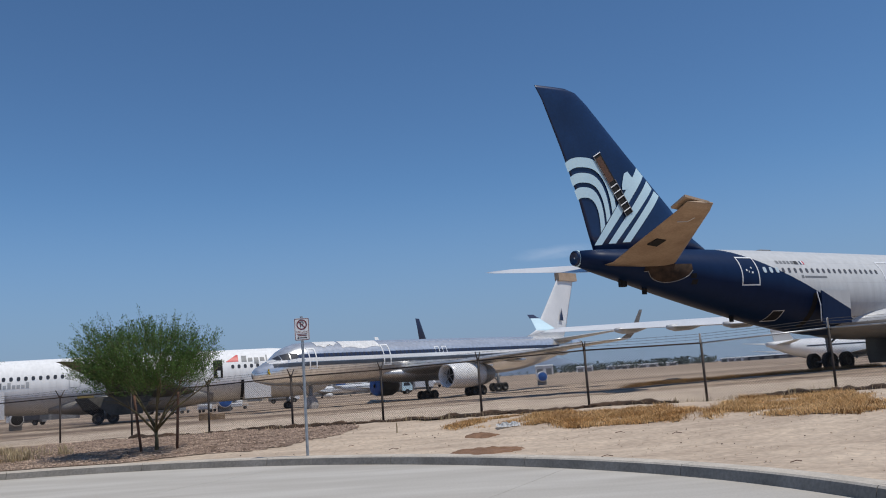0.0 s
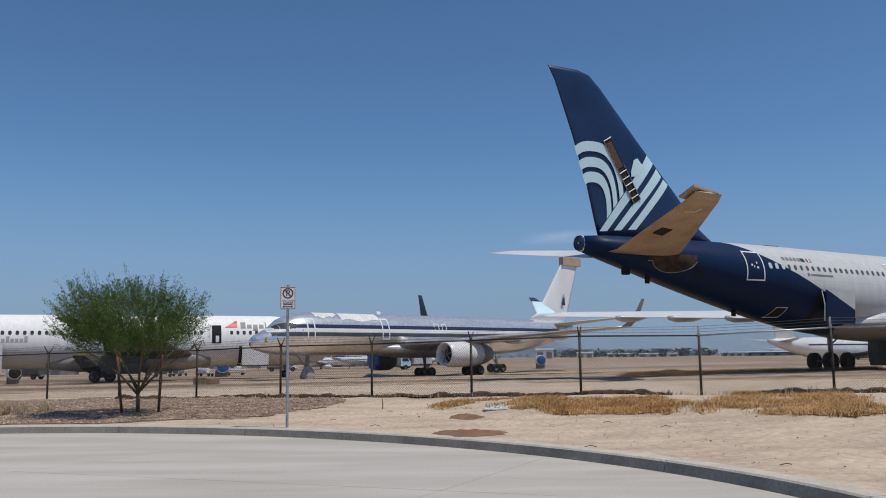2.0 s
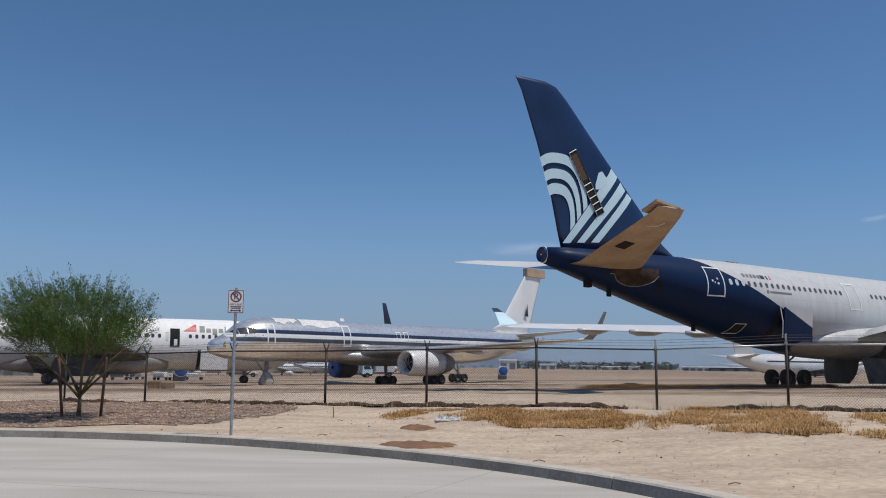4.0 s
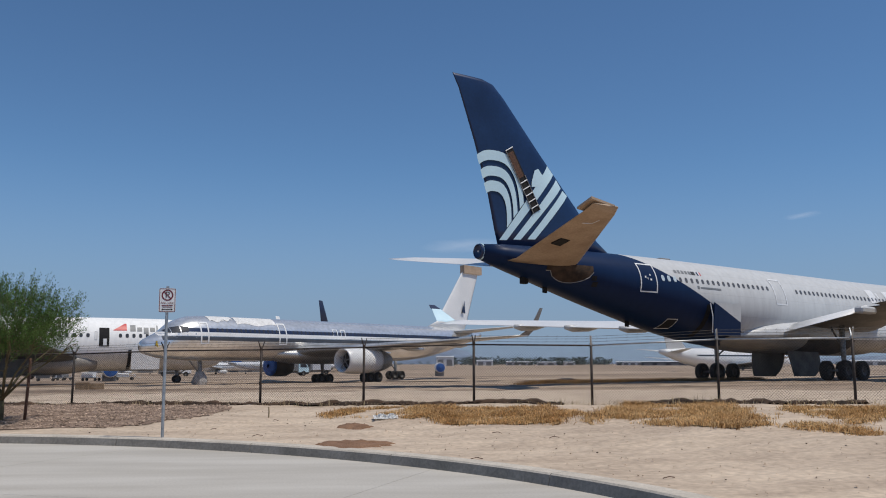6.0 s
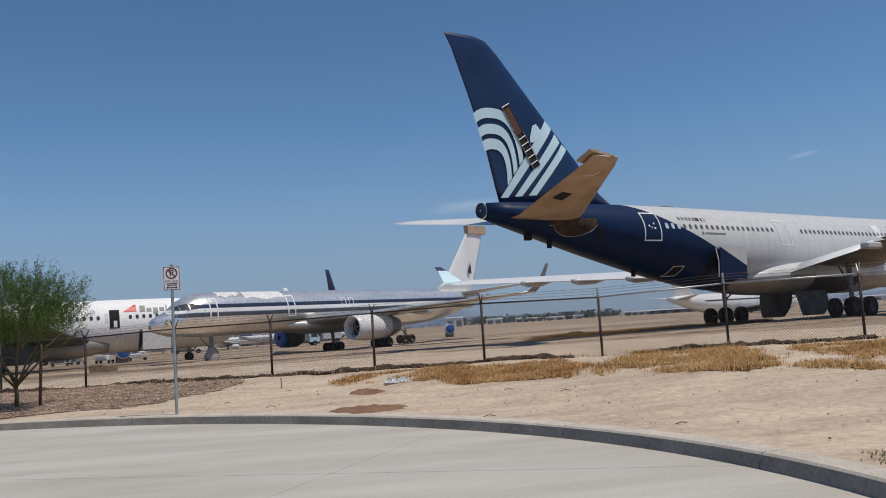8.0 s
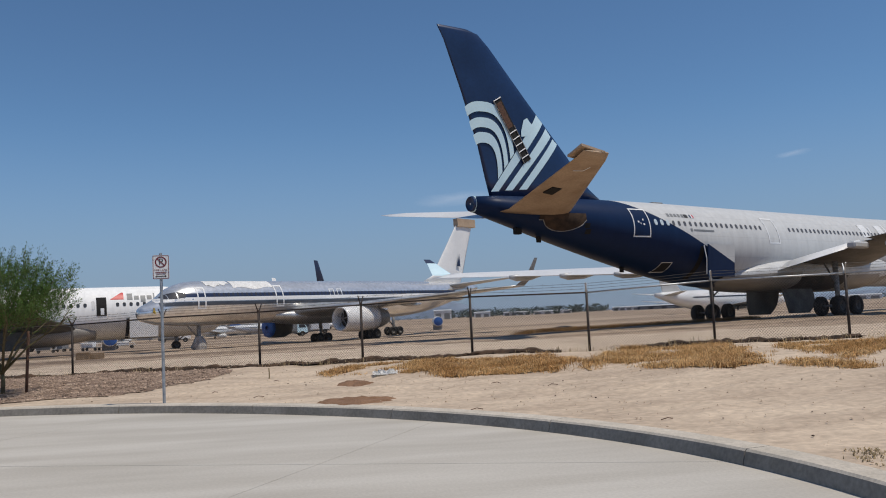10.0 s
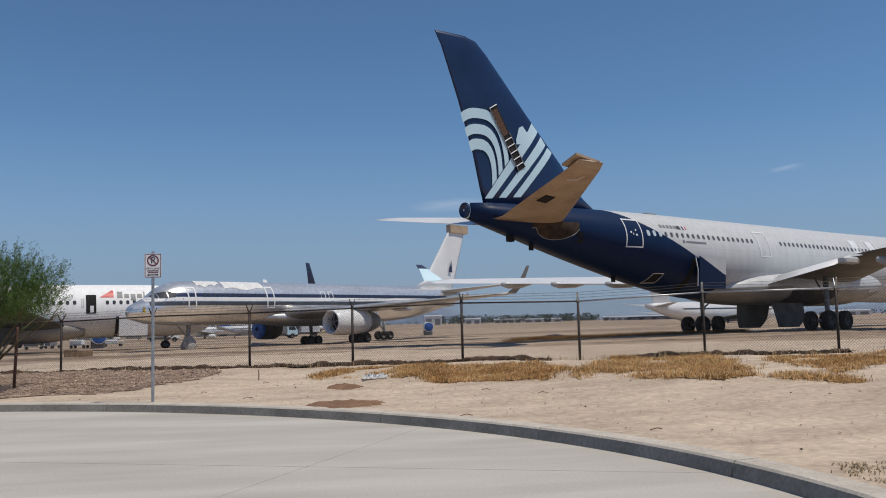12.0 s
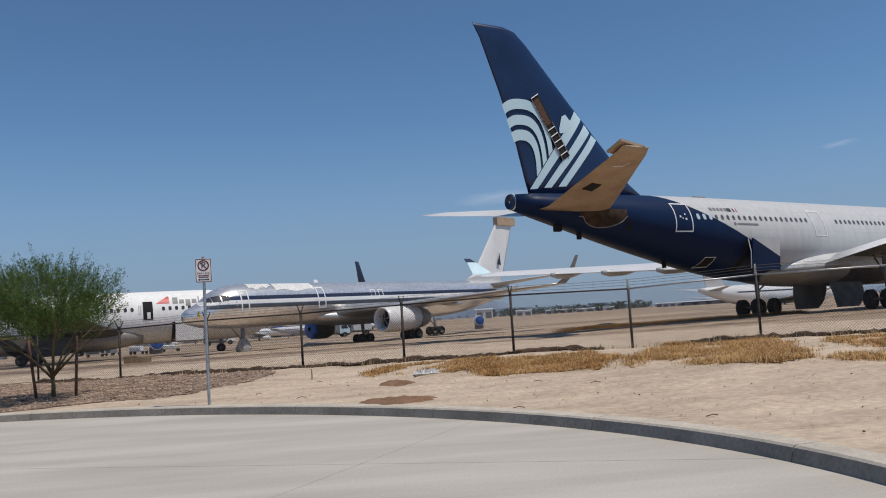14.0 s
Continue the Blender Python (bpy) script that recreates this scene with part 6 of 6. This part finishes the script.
def truck(az, r, box_mat, cab_mat, turn, label):
    """A small airfield service truck."""
    root = tagged(new("service_truck"), label, "truck", "far service trucks")
    bm = bmesh.new()
    box(bm, -2.6, -1.0, 0.75, 1.0, 1.0, 2.6, 0.06)
    part("cargo_box", bm, box_mat, root)
    bm = bmesh.new()
    loft(bm, [[(1.1, y, 0.6), (2.9, y, 0.6), (2.9, y, 1.3), (2.4, y, 2.1), (1.1, y, 2.1)] for y in (-0.95, 0.95)])
    bmesh.ops.recalc_face_normals(bm, faces=bm.faces)
    cab = part("cab", bm, cab_mat, root)
    for y in (-0.965, 0.965):
        bm = bmesh.new()
        pts = [(1.4, y, 1.4), (2.65, y, 1.4), (2.35, y, 1.95), (1.4, y, 1.95)]
        bm.faces.new([bm.verts.new(p) for p in (pts if y < 0 else pts[::-1])])
        part("side_window", bm, GLASS, cab)
    bm = bmesh.new()
    box(bm, -2.6, -0.5, 0.45, 2.8, 0.5, 0.74, 0.03)
    part("chassis", bm, STRUT, root)
    for u in (-1.7, 2.0):
        for y in (-0.85, 0.85):
            wheel(u, y, 0.42, 0.26, root)
    x, y, z = polar(az, r)
    root.location, root.rotation_euler = (x, y, z), (0, 0, radians(turn))


truck(-4.3, 150, STRUT, PALEBLUE, 20, "grey and pale blue service truck")
truck(-2.6, 172, WHITE, STRUT, 185, "white and grey service truck")
truck(-11.5, 160, STRUT, WHITE, 12, "grey service truck across the airfield")
truck(-19.0, 150, STRUT, STRUT, 10, "dark grey service truck across the airfield")
truck(-26.5, 140, GREYBOX, WHITE, 170, "dark box truck behind the white airliner")


BEIGE = surface("beige_wall", (0.46, 0.40, 0.32), (0.56, 0.50, 0.41), 0.1, 0.8, fine=1.0)
PALEWALL = surface("white_wall", (0.64, 0.65, 0.66), (0.74, 0.74, 0.74), 0.1, 0.7, fine=1.0)
GREYWALL = surface("dark_shed_wall", (0.06, 0.065, 0.075), (0.12, 0.12, 0.13), 0.1, 0.8, fine=1.0)
hangar(-8.5, 240, 10, 10, 4.2, BEIGE, "beige hangar across the airfield", 2)
hangar(-8.45, 222, 1.6, 3, 4.9, PALEWALL, "narrow white airfield building", 1)
hangar(-14.6, 250, 18, 10, 3.2, BEIGE, "long low beige airfield building", 3)
hangar(-25.6, 190, 13, 8, 2.6, GREYWALL, "low dark shed on the airfield", 3)
hangar(-6.0, 235, 14, 9, 2.8, GREYWALL, "long dark open-sided airfield shelter", 4)
hangar(8.3, 1080, 20, 16, 6.0, PALEWALL, "far white building by the treeline", 2)
hangar(10.6, 1150, 36, 16, 4.5, PALEWALL, "far low white building by the treeline", 4)
hangar(5.7, 900, 18, 20, 9.0, PALEWALL, "far pale airfield building", 2)
hangar(12.9, 1150, 50, 16, 4.0, PALEWALL, "far low white building by the treeline", 4)
hangar(17.6, 1150, 34, 16, 4.4, PALEWALL, "far white hangar with a dark roof edge", 4)
hangar(20.0, 1050, 60, 20, 4.0, GREYWALL, "far low dark building on the airfield", 4)
hangar(31.5, 1100, 40, 20, 5.0, PALEWALL, "far low white building by the hills", 3)


def treeline():
    rnd = random.Random(31)
    verts, faces = [], []
    for n in range(420):
        az = rnd.uniform(5.6, 16.4) if n < 260 else rnd.choice((rnd.uniform(16, 36), rnd.uniform(-34, 5)))
        r = rnd.uniform(1120, 1350)
        cx, cy = r * math.sin(radians(az)), r * math.cos(radians(az))
        h = rnd.uniform(4, 11.5) * (1.0 if n < 260 else 0.6)
        for k in range(26):
            u = rnd.random()
            px, py, pz = cx + rnd.gauss(0, h * 0.28), cy + rnd.gauss(0, h * 0.28), -0.5 + h * (0.2 + 0.8 * u)
            s = h * rnd.uniform(0.08, 0.2)
            b = len(verts)
            for i in range(4):
                verts.append((px + rnd.uniform(-s, s), py + rnd.uniform(-s, s), pz + rnd.uniform(-s, s)))
            faces += [(b, b + 1, b + 2), (b, b + 2, b + 3), (b, b + 3, b + 1), (b + 1, b + 3, b + 2)]
        b = len(verts)
        for dx, dy in ((-0.2, 0), (0.2, 0), (0.2, 0.2)):
            verts.append((cx + dx, cy + dy, -0.6))
        verts.append((cx, cy, h * 0.5))
        faces += [(b, b + 1, b + 3), (b + 1, b + 2, b + 3), (b + 2, b, b + 3)]
    tagged(mesh_part("treeline", verts, faces, surface("hazy_far_foliage", (0.075, 0.10, 0.095), (0.115, 0.14, 0.13), 0.02, 0.9, fine=0.3)), "hazy dark green line of far trees", "trees", kind="stuff")


treeline()


def hills():
    """Far blue hills as a low ridge all round."""
    verts, faces = [], []
    n, r = 720, 4300.0
    for k in range(n + 1):
        az = -180 + 360 * k / n
        peak = 30 * math.exp(-((az - 5.2) / 2.9) ** 2) + 22 * math.exp(-((az - 33) / 5.0) ** 2) + 13 * math.exp(-((az - 25) / 2.5) ** 2) + 8
        h = peak * 1.25 + 34 * max(0.0, math.exp(-((az - 6.3) / 1.6) ** 2)) + 5 * noise.noise((az * 0.5, 0, 0)) + 2.5 * noise.noise((az * 2.1, 3, 0))
        for rr, hh in ((r, -25.0), (r + 60, h * 0.55), (r + 130, max(3.0, h)), (r + 420, -25.0)):
            verts.append((rr * math.sin(radians(az)), rr * math.cos(radians(az)), hh))
    for k in range(n):
        for j in range(3):
            a = 4 * k + j
            faces.append((a, a + 4, a + 5, a + 1))
    tagged(mesh_part("hills_backdrop", verts, faces, surface("hazy_blue_hill", (0.17, 0.22, 0.30), (0.21, 0.26, 0.34), 0.004, 1.0, fine=0.02), smooth=True), "far hazy blue desert hills on the horizon", "hills", kind="structure")


hills()


def cloud_material():
    """A thin veil that thins out to nothing: white where the noise is dense, clear elsewhere."""
    m = bpy.data.materials.new("thin_cloud")
    m.use_nodes = True
    n, l = m.node_tree.nodes, m.node_tree.links
    n.remove(n["Principled BSDF"])
    co, mp, tx = n.new("ShaderNodeTexCoord"), n.new("ShaderNodeMapping"), n.new("ShaderNodeTexNoise")
    mp.inputs["Scale"].default_value = (0.006, 0.004, 0.03)
    tx.inputs["Scale"].default_value, tx.inputs["Detail"].default_value = 1.0, 6.0
    l.new(co.outputs["Object"], mp.inputs["Vector"])
    l.new(mp.outputs["Vector"], tx.inputs["Vector"])
    gr, gm = n.new("ShaderNodeTexGradient"), n.new("ShaderNodeMapping")
    gr.gradient_type = "SPHERICAL"
    gm.inputs["Location"].default_value, gm.inputs["Scale"].default_value = (-1, -1, 0), (2, 2, 0)
    l.new(co.outputs["Generated"], gm.inputs["Vector"])
    l.new(gm.outputs["Vector"], gr.inputs["Vector"])
    mul = n.new("ShaderNodeMath")
    mul.operation = "MULTIPLY"
    l.new(tx.outputs["Fac"], mul.inputs[0])
    l.new(gr.outputs["Fac"], mul.inputs[1])
    rg = n.new("ShaderNodeMapRange")
    rg.inputs["From Min"].default_value, rg.inputs["From Max"].default_value = 0.08, 0.5
    rg.inputs["To Min"].default_value, rg.inputs["To Max"].default_value = 0.0, 0.14
    l.new(mul.outputs["Value"], rg.inputs["Value"])
    clear, white, mix = n.new("ShaderNodeBsdfTransparent"), n.new("ShaderNodeBsdfTranslucent"), n.new("ShaderNodeMixShader")
    white.inputs["Color"].default_value = (0.9, 0.9, 0.9, 1)
    l.new(rg.outputs["Result"], mix.inputs["Fac"])
    l.new(clear.outputs["BSDF"], mix.inputs[1])
    l.new(white.outputs["BSDF"], mix.inputs[2])
    l.new(mix.outputs["Shader"], n["Material Output"].inputs["Surface"])
    return m


def wisp(az, el, r, w, h, tilt, mat):
    """A thin cirrus wisp: a gently waved sheet, dense in the middle and fading out."""
    verts, faces, n = [], [], 24
    for i in range(n + 1):
        for j in range(5):
            u, v = i / n - 0.5, j / 4 - 0.5
            verts.append((u * w, v * h * 7 + tilt * u * w * 7, 6 * math.sin(u * 5 + v)))
    for i in range(n):
        for j in range(4):
            a = i * 5 + j
            faces.append((a, a + 5, a + 6, a + 1))
    ob = mesh_part("cloud_backdrop", verts, faces, mat, smooth=True)
    d = r * math.cos(radians(el))
    ob.location = (d * math.sin(radians(az)), d * math.cos(radians(az)), r * math.sin(radians(el)))
    ob.rotation_euler = (0, 0, radians(-az))
    tagged(ob, "faint thin white wisp of cloud in a clear sky", "cloud", kind="structure")


CLOUD = cloud_material()
wisp(7.0, 7.75, 4300, 520, 80, -0.05, CLOUD)
wisp(28.4, 9.0, 4300, 200, 30, -0.04, CLOUD)
